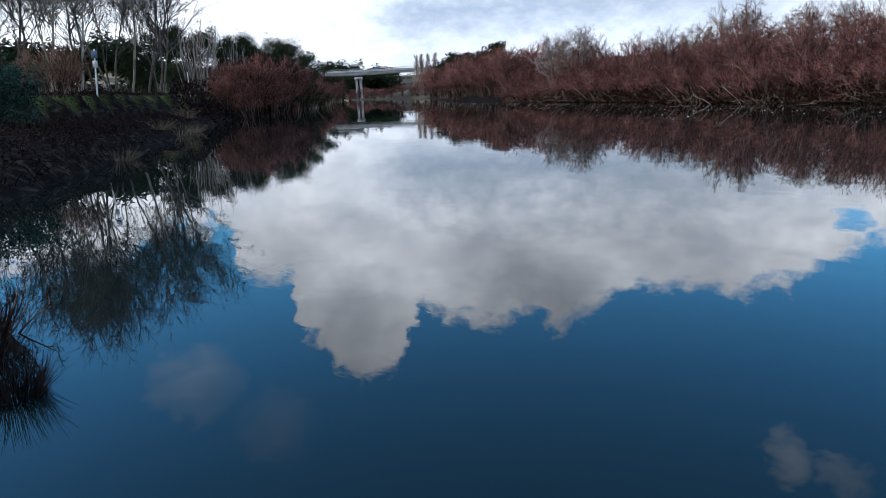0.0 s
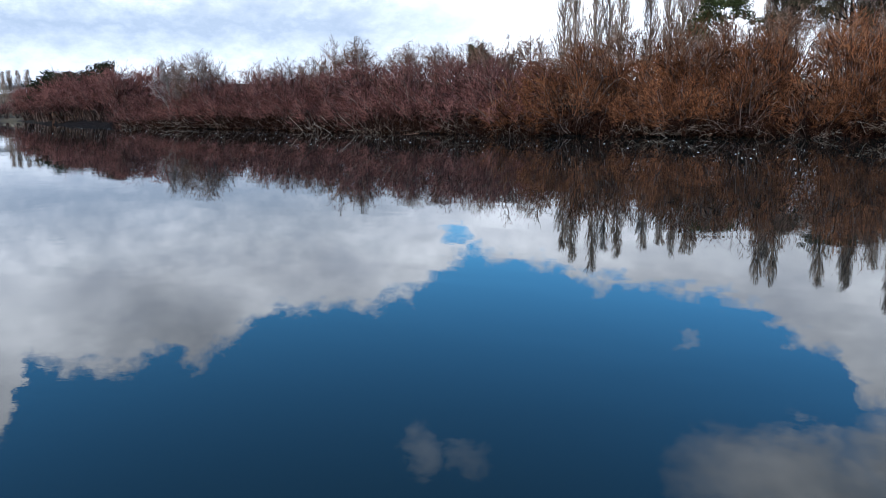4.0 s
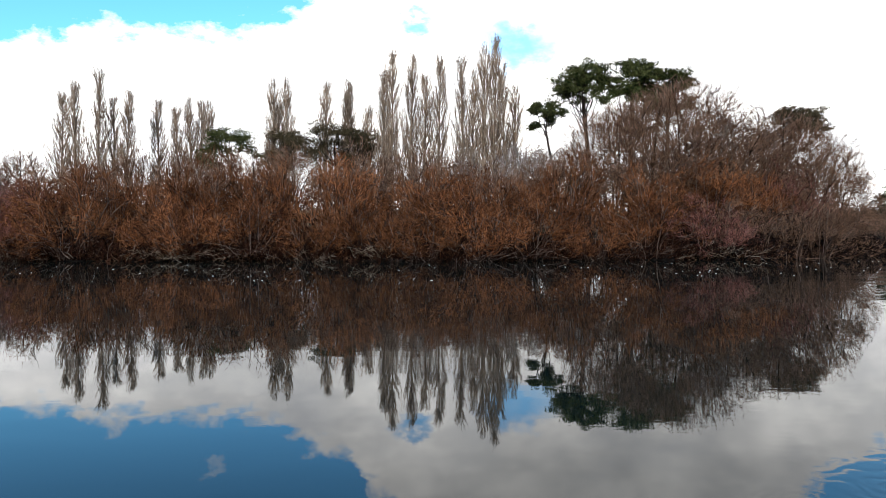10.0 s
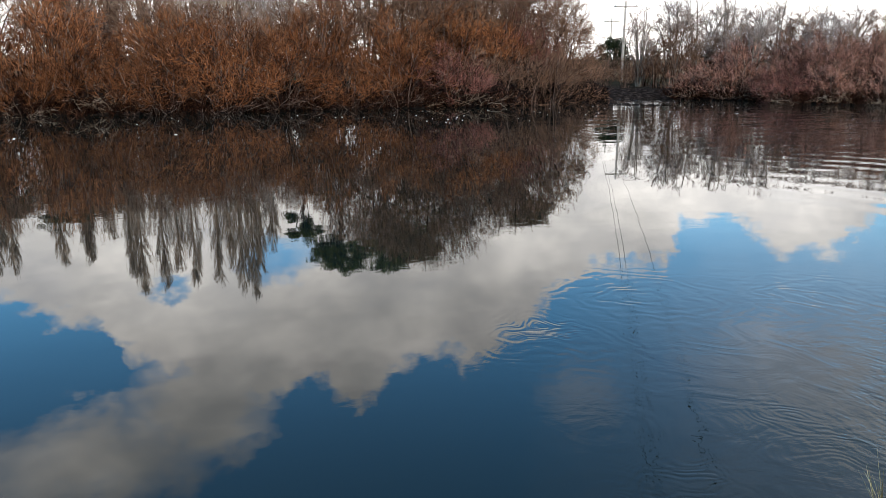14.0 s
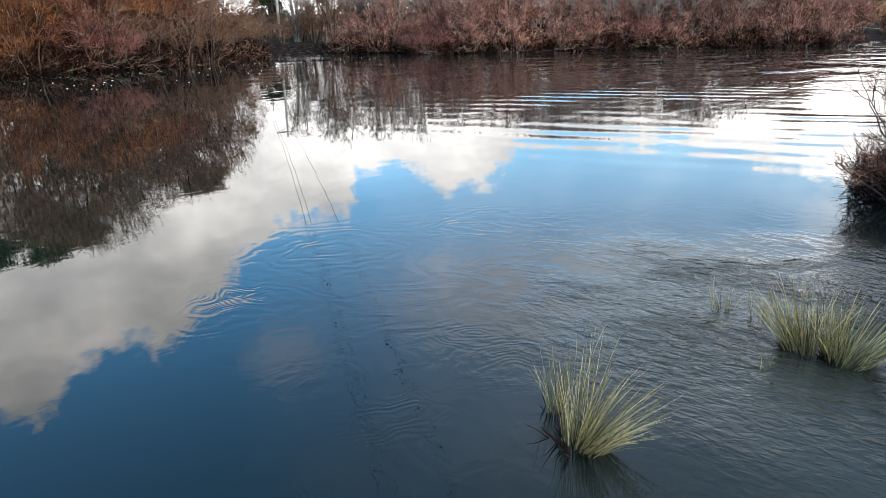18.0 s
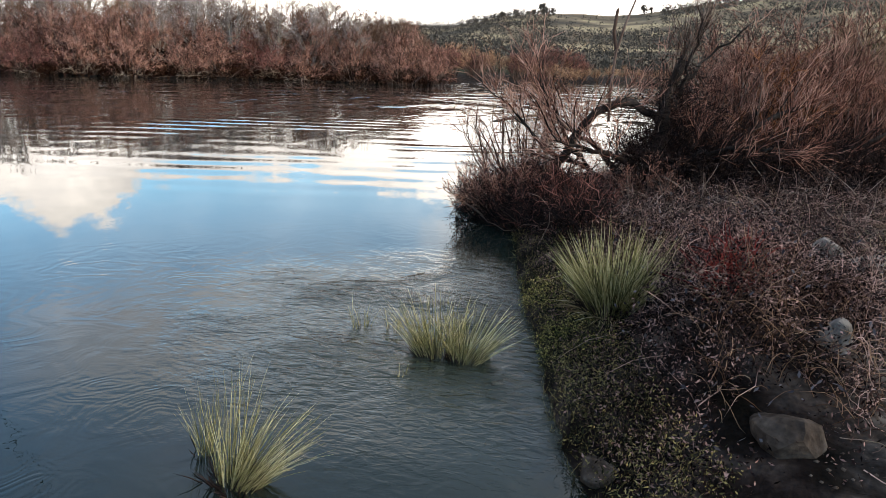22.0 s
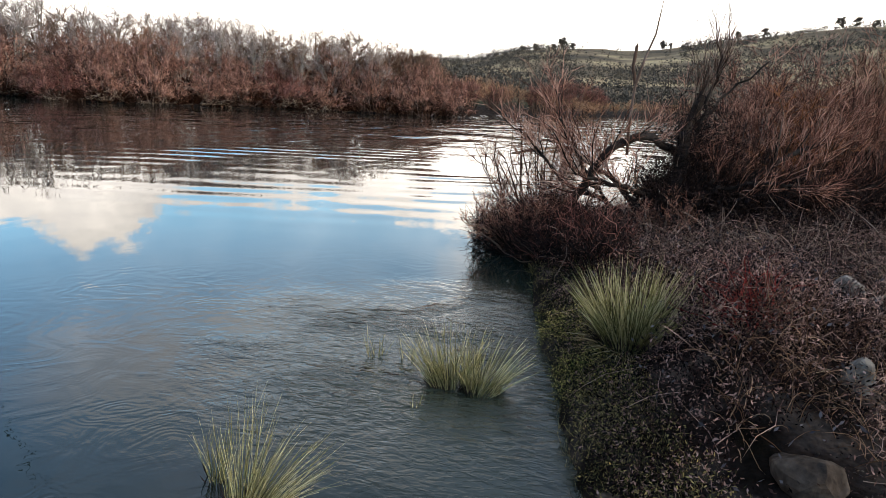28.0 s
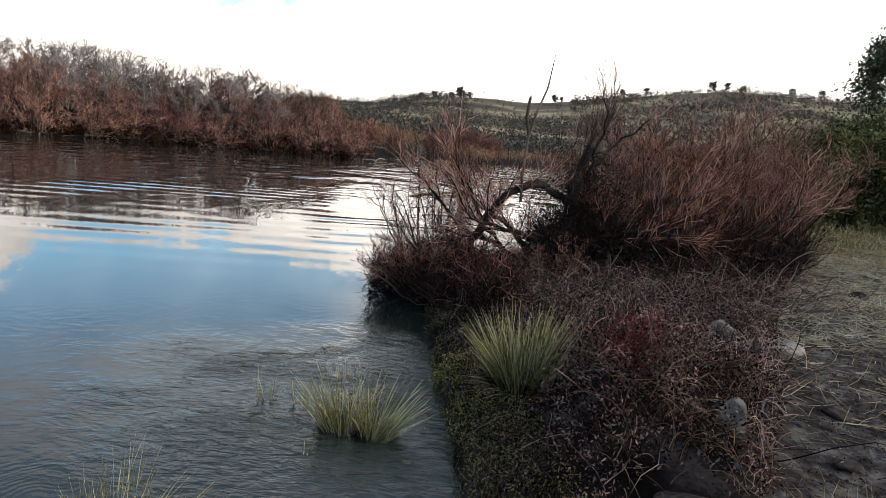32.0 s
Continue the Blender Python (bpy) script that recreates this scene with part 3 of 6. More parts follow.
HILL_AZ = [-180, -130, -95, -84, -76, -66, -50, -35, -10, 20, 50, 68, 74, 78, 82, 85, 88, 90, 93, 98, 105, 112, 125, 150, 180]
HILL_EL = [4.0, 4.0, 3.6, 3.2, 1.6, 1.3, 1.9, 1.8, 1.4, 1.2, 1.2, 1.7, 2.6, 2.7, 3.75, 4.1, 4.1, 3.9, 4.2, 5.0, 6.0, 5.9, 5.2, 4.2, 4.0]


def height(x, y):
    x, y = np.asarray(x, float), np.asarray(y, float)
    d = shore_distance(x, y)
    D = np.hypot(x, y)
    az = np.degrees(np.arctan2(x, y))
    left = smooth(-14, -30, x) * smooth(30, 8, y + x * 0.33)
    far = smooth(14, 24, y - np.maximum(0, x) * 0.12)
    low = 0.06 + 0.5 * (1 - np.exp(-np.maximum(d, 0) / 1.3)) + 0.02 * np.clip(d, 0, 20)
    step = 1.6 + 1.8 * smooth(-75, -55, x) + 7.5 * smooth(-52, -28, x)
    cut = 0.25 + 0.7 * smooth(0, 0.6, d) + 0.3 * smooth(1, 3, d) + 1.6 * smooth(step, step + 1.0, d) + 0.3 * smooth(8, 40, d)
    flat = 0.25 + 0.5 * smooth(0, 2.5, d) + 0.6 * smooth(4, 20, d)
    out = low * (1 - left) * (1 - far) + cut * left * (1 - far) + flat * far
    out = out + 0.30 * np.exp(-((x - 4.7) / 1.2) ** 2 - ((y + 1.0) / 0.5) ** 2) * smooth(0.1, 0.6, d)
    out = out + bumps(x, y, 0.9, 0.4) * 0.05 * smooth(0.1, 1.2, d) + bumps(x, y, 6, 1.4) * 0.12 * smooth(2, 8, d)
    hill = (np.tan(np.radians(np.interp(az, HILL_AZ, HILL_EL))) * np.minimum(D, 750)) * smooth(130, 720, D)
    hill = hill * (1 + 0.05 * bumps(x, y, 90, 0.7)) * (1 - 0.25 * smooth(800, 3000, D))
    out = out + hill * smooth(10, 60, d)
    bed = -np.minimum(2.5, 0.03 + 0.22 * np.maximum(-d, 0))
    return np.where(d < 0, bed, out)


def ground():
    rad = np.concatenate([[0.12], np.geomspace(0.3, 4200, 210)])
    na = 350
    ang = np.linspace(0, 2 * np.pi, na, endpoint=False)
    X = rad[:, None] * np.sin(ang)
    Y = rad[:, None] * np.cos(ang)
    Z = height(X, Y)
    v = np.stack([X, Y, Z], -1).reshape(-1, 3)
    v = np.concatenate([v, [[0, 0, height(np.array([0.0]), np.array([0.0]))[0]]]])
    i = np.arange(len(rad) - 1)[:, None] * na
    j = np.arange(na)[None]
    k = (j + 1) % na
    q = np.stack([i + j, i + k, i + na + k, i + na + j], -1).reshape(-1, 4)[:, ::-1]
    jj = np.arange(na)
    tri = np.stack([np.full(na, len(v) - 1), (jj + 1) % na, jj], 1)
    ob = new("ground", to_mesh("ground", v, [q, tri], M_GROUND))
    d = shore_distance(v[:, 0], v[:, 1])
    D = np.hypot(v[:, 0], v[:, 1])
    az = np.degrees(np.arctan2(v[:, 0], v[:, 1]))
    step = 1.6 + 1.8 * smooth(-75, -55, v[:, 0]) + 7.5 * smooth(-52, -28, v[:, 0])
    lawn = smooth(step + 1.2, step + 2.0, d) * smooth(-14, -30, v[:, 0]) * (v[:, 1] < 25)
    verge = smooth(9, 16, D) * smooth(100, 108, np.abs(az)) * (v[:, 0] > 0) * 0.3
    mid = 0.12 * smooth(6, 20, d) * smooth(25, 60, D)
    gr = np.clip(np.maximum(np.maximum(lawn, verge), mid), 0, 1)
    fld = smooth(130, 350, D)
    col = ob.data.color_attributes.new("cover", "FLOAT_COLOR", "POINT")
    track = smooth(-3, 3, np.abs(az) - 111 - np.abs(D - 8) * 0.35) * smooth(30, 24, D) * smooth(-6, -2, v[:, 0])
    buf = np.stack([gr, fld, track, 1 + 0 * gr], 1).astype(np.float32)
    col.data.foreach_set("color", buf.ravel())
    tagged(ob, "dark earth banks, grass flats and scrubby hills beside the river", "ground", kind="structure")


ground()
water = new("water", to_mesh("water", np.array([(-600, -300, 0), (600, -300, 0), (600, 400, 0), (-600, 400, 0)]), [np.array([(0, 1, 2, 3)])], M_WATER, False))
tagged(water, "calm dark river water mirroring clouds and bare trees", "water", kind="structure")
def ground_z(x, y):
    return float(height(np.array([x]), np.array([y]))[0])


# ---- plants: each kind is built a few times, then set out ----


def spray(rng, path, n, lo, hi, angle, up, ln, K=2, wander=0.06, lift=0.05, fade=0.0):
    """n offshoots of each polyline, straight and reaching up; fade shortens those near the tip."""
    c, d, t = shoots(rng, path, n, lo, hi, angle, up)
    return grow(rng, c, d, ln * rng.uniform(0.55, 1.3, len(c)) * (1 - fade * t), K, wander, lift)


def fountain(rng, n, foot, wide, high, lowest=0.55, arch=0.38, K=7):
    """Stems that rise from one foot and arch outwards to a domed outline."""
    a = np.arange(n) * 2.4 + rng.uniform(0, 0.9, n)
    u = np.sqrt(rng.uniform(0.02, 1, n))
    tip = np.stack([wide * u * np.cos(a), wide * u * np.sin(a), high * np.sqrt(1.02 - 0.75 * u * u) * rng.uniform(lowest, 1.0, n)], 1)
    st = np.stack([foot * u * np.cos(a), foot * u * np.sin(a), np.full(n, -0.2)], 1) + rng.normal(0, foot * 0.25, (n, 3)) * np.array([1, 1, 0])
    mid = st + (tip - st) * np.array([arch, arch, 0.78]) + rng.normal(0, 0.12 * wide / 3, (n, 3))
    t = np.linspace(0, 1, K)[None, :, None]
    return (1 - t) ** 2 * st[:, None] + 2 * t * (1 - t) * mid[:, None] + t ** 2 * tip[:, None] + rng.normal(0, 0.03, (n, K, 3)) * (t > 0)


def rounded(p, centre, radii, soft=0.12):
    """Draws what reaches past a dome back to its outline, leaving a fringe."""
    q = (p - np.array(centre)) / np.array(radii)
    e = np.linalg.norm(q, axis=-1, keepdims=True)
    k = np.where(e > 1, (1 + soft * (1 - np.exp(-(e - 1) / soft))) / np.maximum(e, 1e-6), 1.0)
    return np.array(centre) + q * k * np.array(radii)


def trimmed(rng, p, centre, radii, fringe=0.12):
    """Leaves out the twigs whose tips pass the dome, but for a fringe."""
    e = np.linalg.norm((p[:, -1] - np.array(centre)) / np.array(radii), axis=-1)
    return p[e < rng.uniform(0.96, 1.0 + fringe, len(p))]


def shell(rng, n, centre, radii, ln, up=0.25, fan=2, k=3.0):
    """Fine twigs that clothe a lumpy dome, pointing outwards, each with a small fan of finer ones."""
    o = unit(rng.normal(0, 1, (n, 3)) + np.array([0, 0, 0.45]))
    lump = 1 + 0.10 * bumps(o[:, :1] * k, o[:, 1:2] * k + o[:, 2:] * k, 1.0, rng.uniform(0, 6))
    c = np.array(centre) + o * np.sqrt(rng.uniform(0.45, 1.0, (n, 1))) * lump * np.array(radii)
    d = unit(o + np.array([0, 0, up]) + rng.normal(0, 0.5, (n, 3)))
    p = grow(rng, c - d * ln * 0.7, d, ln * rng.uniform(0.6, 1.3, n), 2)
    return p, spray(rng, p, fan, 0.2, 0.95, 0.6, 0.1, ln * 0.65)


def willow_shrub(seed, high=5.5, wide=2.6, mat=None, front=False, dense=1.0):
    rng = np.random.default_rng(seed)
    ob = thing("willow_shrub", "bare russet willow shrub with dense upright twigs on the river bank", "shrub", "willow thicket")
    n = 26
    s0 = fountain(rng, n, 0.7, wide * 0.9, high * 0.9, 0.25 if front else 0.55)
    dome = ((0, 0, high * 0.35), (wide * 1.12, wide * 1.12, high * 0.65))
    s1 = rounded(spray(rng, s0, 6, 0.3, 1.0, 0.75, 0.2, 1.1, 4, 0.12, 0.06), *dome)
    s2 = spray(rng, s1, int(7 * dense), 0.1, 1.0, 0.7, 0.16, 0.62)
    s3 = spray(rng, s2, 3, 0.15, 1.0, 0.6, 0.12, 0.36)
    s2, s3 = (trimmed(rng, p, *dome, 0.2) for p in (s2, s3))
    part("trunk", merge([tube_data(s0, taper(n, 7, 0.045, 0.016, rng), 3), tube_data(s1, taper(len(s1), 4, 0.020, 0.010, rng), 3)]), M_STEM, ob, "grey-brown leaning stems")
    if front:
        n = 20
        a2 = rng.uniform(-0.95 * np.pi, -0.05 * np.pi, n)
        st = np.stack([rng.normal(0, 1.3, n), rng.uniform(-1.4, -0.2, n), np.full(n, -0.1)], 1)
        way = np.stack([np.cos(a2) * 1.2, np.sin(a2) * 0.7, rng.uniform(0.2, 1.1, n)], 1)
        f = grow(rng, st, way, rng.uniform(0.8, 2.3, n), 6, 0.22, -0.10)
        g = spray(rng, f, 3, 0.3, 0.95, 0.6, 0.2, 0.6, 3, 0.15)
        dead = merge([tube_data(f, taper(n, 6, 0.022, 0.010, rng)), tube_data(g, taper(len(g), 3, 0.012, 0.006))])
        tagged(part("dead_brush", dead, M_BLEACHED if seed % 2 else M_DEADSTEM, ob), "bleached fallen stems at the water's edge", kind="stuff")
        # red twigs that hang to the water, the canopy's shade put into their colour
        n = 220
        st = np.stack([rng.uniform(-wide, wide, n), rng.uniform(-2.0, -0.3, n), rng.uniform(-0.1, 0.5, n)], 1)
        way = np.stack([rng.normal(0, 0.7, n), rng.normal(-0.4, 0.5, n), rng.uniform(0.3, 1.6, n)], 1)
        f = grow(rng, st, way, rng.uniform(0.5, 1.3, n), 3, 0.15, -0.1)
        tagged(part("skirt", tube_data(f, taper(n, 3, 0.014, 0.006, rng)), M_RUST_SHADED, ob), "low red twigs at the waterline, darkened for shade", kind="stuff")
    part("crown", merge([tube_data(s2, taper(len(s2), 2, 0.016, 0.009, rng)), tube_data(s3, taper(len(s3), 2, 0.012, 0.005, rng))]), mat or M_TWIG_RED, ob, "russet leafless twigs")
    return ob


def bare_tree(seed, high=10.0, spread=0.55, mat=None, bark=None, stems=3, label="", thin=1.0, dense=1.0, first=0.25):
    rng = np.random.default_rng(seed)
    ob = thing("bare_tree", label or "leafless grey tree with a rounded crown of fine twigs", "tree", "bare trees")
    a = rng.uniform(0, 2 * np.pi, stems)
    st = np.stack([0.25 * np.cos(a), 0.25 * np.sin(a), 0 * a - 0.2], 1)
    way = np.stack([np.cos(a) * spread * 0.45, np.sin(a) * spread * 0.45, np.ones(stems)], 1)
    s0 = grow(rng, st, way, high * rng.uniform(0.62, 0.8, stems), 8, 0.08, 0.05)
    c, d, t = shoots(rng, s0, int(30 / stems) + 2, first, 0.97, spread, 0.1)
    s1 = grow(rng, c, d, high * 0.38 * (1.3 - 0.8 * t), 6, 0.12, 0.09)
    c, d, t = shoots(rng, s1, 8, 0.2, 1.0, 0.65, 0.05)
    s2 = grow(rng, c, d, high * 0.15 * rng.uniform(0.6, 1.25, len(c)), 3, 0.16, 0.04)
    c, d, t = shoots(rng, s2, int(4 * dense), 0.2, 1.0, 0.7, 0.05)
    s3 = grow(rng, c, d, high * 0.065 * rng.uniform(0.6, 1.3, len(c)), 2, 0.1)
    r0 = high * 0.011 * thin
    part("trunk", merge([tube_data(s0, taper(stems, 8, r0, r0 * 0.3, rng), 6), tube_data(s1, taper(len(s1), 6, r0 * 0.38, r0 * 0.12, rng), 4)]),
         bark or M_BARK_GREY, ob)
    part("crown", merge([tube_data(s2, taper(len(s2), 3, 0.022, 0.013, rng)), tube_data(s3, taper(len(s3), 2, 0.017, 0.006, rng))]), mat or M_TWIG_GREY, ob)
    return ob


def dome_willow(seed, high=10.0, wide=4.5, mat=None, dense=1.0, thick=0.08, bark=None, limbs=11):
    rng = np.random.default_rng(seed)
    ob = thing("willow_tree", "broad leafless willow with a dense rounded brown crown", "tree", "bare trees")
    s0 = fountain(rng, limbs, 0.4, wide * 0.85, high, 0.7, 0.3, 8)
    dome = ((0, 0, high * 0.45), (wide, wide, high * 0.55))
    s0 = rounded(s0, *dome, 0.05)
    s1 = rounded(spray(rng, s0, 8, 0.3, 1.0, 0.8, 0.05, wide * 0.4, 5, 0.14, 0.03), *dome, 0.05)
    s2 = trimmed(rng, spray(rng, s1, 8, 0.15, 1.0, 0.75, 0.05, wide * 0.2, 3, 0.12, 0.02), *dome, 0.06)
    s3 = trimmed(rng, spray(rng, s2, int(5 * min(dense, 1.0)), 0.1, 1.0, 0.65, 0.08, 0.55), *dome)
    if dense > 1:
        a, b = shell(rng, int(1150 * dense), dome[0], dome[1], 0.62)
        s3 = np.concatenate([s3, a, b])
    part("trunk", merge([tube_data(s0, taper(limbs, 8, thick, thick * 0.3, rng), 5), tube_data(s1, taper(len(s1), 5, thick * 0.36, 0.014, rng), 3)]), bark or M_BARK_GREY, ob, "grey spreading limbs")
    part("crown", merge([tube_data(s2, taper(len(s2), 3, 0.020, 0.012, rng)), tube_data(s3, taper(len(s3), 2, 0.014, 0.006, rng))]), mat or (M_TWIG_BROWN if seed % 3 == 0 else M_TWIG_GREY), ob, "fine leafless twigs")
    return ob


def poplar(seed, high=24.0, wide=1.3):
    rng = np.random.default_rng(seed)
    ob = thing("poplar", "tall leafless columnar poplar with steep grey-brown branches", "tree", "row of poplars")
    s0 = grow(rng, np.array([[0, 0, -0.3]]), np.array([[0, 0, 1.0]]), np.array([high * 0.97]), 14, 0.010, 0.05)
    n = 140
    c, d, t = shoots(rng, s0, n, 0.08, 0.95, 0.42, 0.1)
    d = unit(d * np.array([wide, wide, 1]))
    s1 = grow(rng, c, d, high * (0.24 * (1.05 - t) + 0.035) * rng.uniform(0.6, 1.15, n), 6, 0.02, 0.30)
    s2 = spray(rng, s1, 7, 0.15, 1.0, 0.25, 0.5, 1.5)
    s3 = spray(rng, s2, 2, 0.2, 1.0, 0.28, 0.4, 0.7)
    s1, s2, s3 = (rounded(p, (0, 0, high * 0.5), (1.55 * wide, 1.55 * wide, high * 0.5), 0.05) for p in (s1, s2, s3))
    part("trunk", merge([tube_data(s0, taper(1, 14, 0.24, 0.03), 6), tube_data(s1, taper(n, 6, 0.045, 0.018, rng), 3)]), M_POPLAR, ob)
    part("crown", merge([tube_data(s2, taper(len(s2), 2, 0.028, 0.014, rng)), tube_data(s3, taper(len(s3), 2, 0.020, 0.010, rng))]), M_POPLAR, ob, "fine grey-brown twigs")
    return ob


def pine(seed, high=18.0, crown=4.2, lean=0.0, fork=0.5, boughs=13, drop=4.0, mat=None, label="tall pine with dark bare limbs and domed green crown"):
    """A pine whose forked limbs carry flat needle pads, tier on tier, in a domed crown."""
    rng = np.random.default_rng(seed)
    ob = thing("pine_tree", label, "tree", "pines behind the thicket")
    s0 = grow(rng, np.array([[0, 0, -0.3]]), np.array([[lean, 0, 1.0]]), np.array([high * 0.84]), 10, 0.04, 0.02)
    a = np.arange(boughs) * 2.4 + rng.uniform(0, 0.8, boughs)
    q = np.sqrt(np.linspace(0.01, 1, boughs)) * crown
    shell = 1 - np.sqrt(np.maximum(0.0, 1.04 - (q / crown) ** 2))
    tip = np.stack([q * np.cos(a), q * np.sin(a), high - 1.2 - drop * (0.55 * shell + np.where(np.arange(boughs) % 3 == 0, rng.uniform(0.25, 0.55, boughs), rng.uniform(0, 0.08, boughs)))], 1)
    tip += s0[0, -1] * np.array([1, 1, 0])
    t = (fork + (0.97 - fork) * (1 - 0.5 * q / crown) * rng.uniform(0.3, 1, boughs)) * 9
    k = np.minimum(t.astype(int), 8)
    st = s0[0, k] + (s0[0, k + 1] - s0[0, k]) * (t - k)[:, None]
    st[:, 2] = np.minimum(st[:, 2], tip[:, 2] - 0.5)
    u = np.linspace(0, 1, 7)[None, :, None]
    mid = st + (tip - st) * np.array([0.55, 0.55, 0.3]) + rng.normal(0, 0.35, (boughs, 3))
    s1 = (1 - u) ** 2 * st[:, None] + 2 * u * (1 - u) * mid[:, None] + u ** 2 * tip[:, None] + rng.normal(0, 0.06, (boughs, 7, 3))
    s2 = spray(rng, s1, 8, 0.8, 1.0, 1.2, 0.05, 0.34 * crown, 3, 0.1, 0.0)
    dead = spray(rng, s0, 9, 0.3, 0.8, 1.1, 0.1, 1.7, 4, 0.2, 0.0)
    part("trunk", merge([tube_data(s0, taper(1, 10, high * 0.016, high * 0.006), 8), tube_data(s1, taper(boughs, 7, 0.06, 0.025, rng), 5),
                         tube_data(dead, taper(len(dead), 4, 0.05, 0.02), 3), tube_data(s2, taper(len(s2), 3, 0.035, 0.015), 3)]), M_BARK_DARK, ob, "dark bare trunk and limbs")
    cen = np.concatenate([s2[:, -1], s2[:, 1], s1[:, -1]])
    part("crown", leaves(rng, cen + np.array([0, 0, 0.10]), 36, 0.125 * crown, 0.13, 0.38), mat or M_PINE, ob, "dark needle pads", smooth=False)
    return ob


def leafy_tree(seed, high=10.0, wide=4.0, mat=None, clumps=90, base=0.2, leaf=0.16, per=46, label="dense dark evergreen tree with rounded crown", name="evergreen_tree", category="tree"):
    rng = np.random.default_rng(seed)
    ob = thing(name, label, category)
    s0 = grow(rng, np.array([[0, 0, -0.3]]), np.array([[0, 0, 1.0]]), np.array([high * 0.8]), 8, 0.06, 0.05)
    c, d, t = shoots(rng, s0, 26, base, 0.98, 0.9, 0.25)
    prof = np.sin(np.clip((t - base * 0.6) / (1 - base * 0.6), 0.05, 1) * np.pi * 0.86) ** 0.7
    s1 = grow(rng, c, d, wide * prof * rng.uniform(0.55, 1.0, len(c)), 5, 0.15, 0.08)
    c2, d2, t2 = shoots(rng, s1, max(2, clumps // 26), 0.4, 1.0, 0.8, 0.1)
    s2 = grow(rng, c2, d2, wide * 0.28 * rng.uniform(0.5, 1.2, len(c2)), 3, 0.15)
    part("trunk", merge([tube_data(s0, taper(1, 8, high * 0.02, high * 0.006), 6), tube_data(s1, taper(len(s1), 5, high * 0.007, high * 0.002, rng), 3),
                         tube_data(s2, taper(len(s2), 3, 0.03, 0.012), 3)]), M_BARK_DARK, ob)
    cen = np.concatenate([s2[:, -1], s2[:, 1], s1[:, -1]])
    part("crown", leaves(rng, cen, per, wide * 0.13, leaf, 0.75), mat or M_EVERGREEN, ob, smooth=False)
    return ob


def sapling_clump(seed):
    rng = np.random.default_rng(seed)
    ob = thing("saplings", "clump of thin upright bare saplings on the bank", "saplings", "bare saplings")
    n = 22
    st = np.stack([rng.normal(0, 0.7, n), rng.normal(0, 0.7, n), np.full(n, -0.2)], 1)
    way = np.stack([st[:, 0] * 0.12, st[:, 1] * 0.12, np.ones(n)], 1)
    s0 = grow(rng, st, way, rng.uniform(5.0, 8.6, n), 8, 0.05, 0.02)
    c, d, t = shoots(rng, s0, 9, 0.3, 0.97, 0.45, 0.4)
    s1 = grow(rng, c, d, rng.uniform(0.5, 1.4, len(c)), 3, 0.1, 0.1)
    thick = taper(n, 8, 0.04, 0.012, rng)
    for k in range(n):
        part("stem", tube_data(s0[k:k + 1], thick[k:k + 1], 4), M_SAPLING, ob)
    part("crown", tube_data(s1, taper(len(s1), 3, 0.016, 0.006, rng)), M_SAPLING, ob, "thin upright twigs")
    return ob


def far_wood(seed):
    """A belt of leafless scrub far behind the river flats."""
    rng = np.random.default_rng(seed)
    n = 1700
    az = rng.uniform(-62, 80, n)
    d = rng.uniform(120, 210, n)
    x, y = d * np.sin(np.radians(az)), d * np.cos(np.radians(az))
    z = height(x, y)
    k = (z > 0.3) & ~((az > 34.2) & (az < 37.5))
    c = np.stack([x, y, z + rng.uniform(0.05, 0.9, n) * (0.026 * d + 2.0 * bumps(x, y, 14, 0.3))], 1)[k]
    v, f = leaves(rng, c, 22, 1.1, 0.5, 0.8)
    tagged(new("far_wood", to_mesh("far_wood", v, f, M_TWIG_BROWN, False)), "grey-brown leafless scrub beyond the river flats", "scrub", kind="stuff")


def put(ob, az, d, s=1.0, sz=None, turn=None, sink=0.0):
    """A copy of a plant on the ground at that heading and distance."""
    x, y = polar(az, d)
    return put_xy(ob, x, y, s, sz, turn, sink)


def put_xy(ob, x, y, s=1.0, sz=None, turn=None, sink=0.0):
    a = random.uniform(0, 360) if turn is None else turn
    m = pose(x, y, max(ground_z(x, y), -0.1) - sink, 0, 0, a) @ Matrix.Diagonal((s, s, sz or s, 1))
    return copy_thing(ob, m)


def away(ob):
    """The first of a kind takes its own place among the rest."""
    for o in (*ob.children_recursive, ob):
        bpy.data.objects.remove(o)


random.seed(5)
# far bank thicket: three ranks along the water
shr_front = [willow_shrub(11 + k, 4.6, 3.2, front=True) for k in range(4)]
shr_mid = [willow_shrub(31 + k, 5.6, 3.0) for k in range(4)]
shr_mauve = [willow_shrub(41 + k, 5.6, 3.0, mat=M_TWIG_PINK) for k in range(3)]
front_mauve = [willow_shrub(45 + k, 4.6, 3.2, mat=M_TWIG_PINK, front=True) for k in range(3)]
front_pale = [willow_shrub(65 + k, 4.6, 3.2, mat=M_TWIG_MAUVE, front=True) for k in range(3)]
shr_rose = [willow_shrub(68 + k, 5.6, 3.0, mat=M_TWIG_MAUVE) for k in range(2)]
shr_tan = [willow_shrub(61 + k, 5.6, 3.0, mat=M_TWIG_ORANGE) for k in range(2)]
shr_brown = [willow_shrub(51 + k, 5.8, 2.8, mat=M_TWIG_BROWN, dense=0.8) for k in range(3)]
tree_grey = [dome_willow(71 + k, 9.2, 3.8, M_TWIG_GREY, 0.8, 0.10, M_BARK_PALE, 12) for k in range(4)]
tree_russet = [dome_willow(81 + k, 10, 4.6, M_TWIG_BROWN, 1.1, 0.08, M_STEM) for k in range(3)]
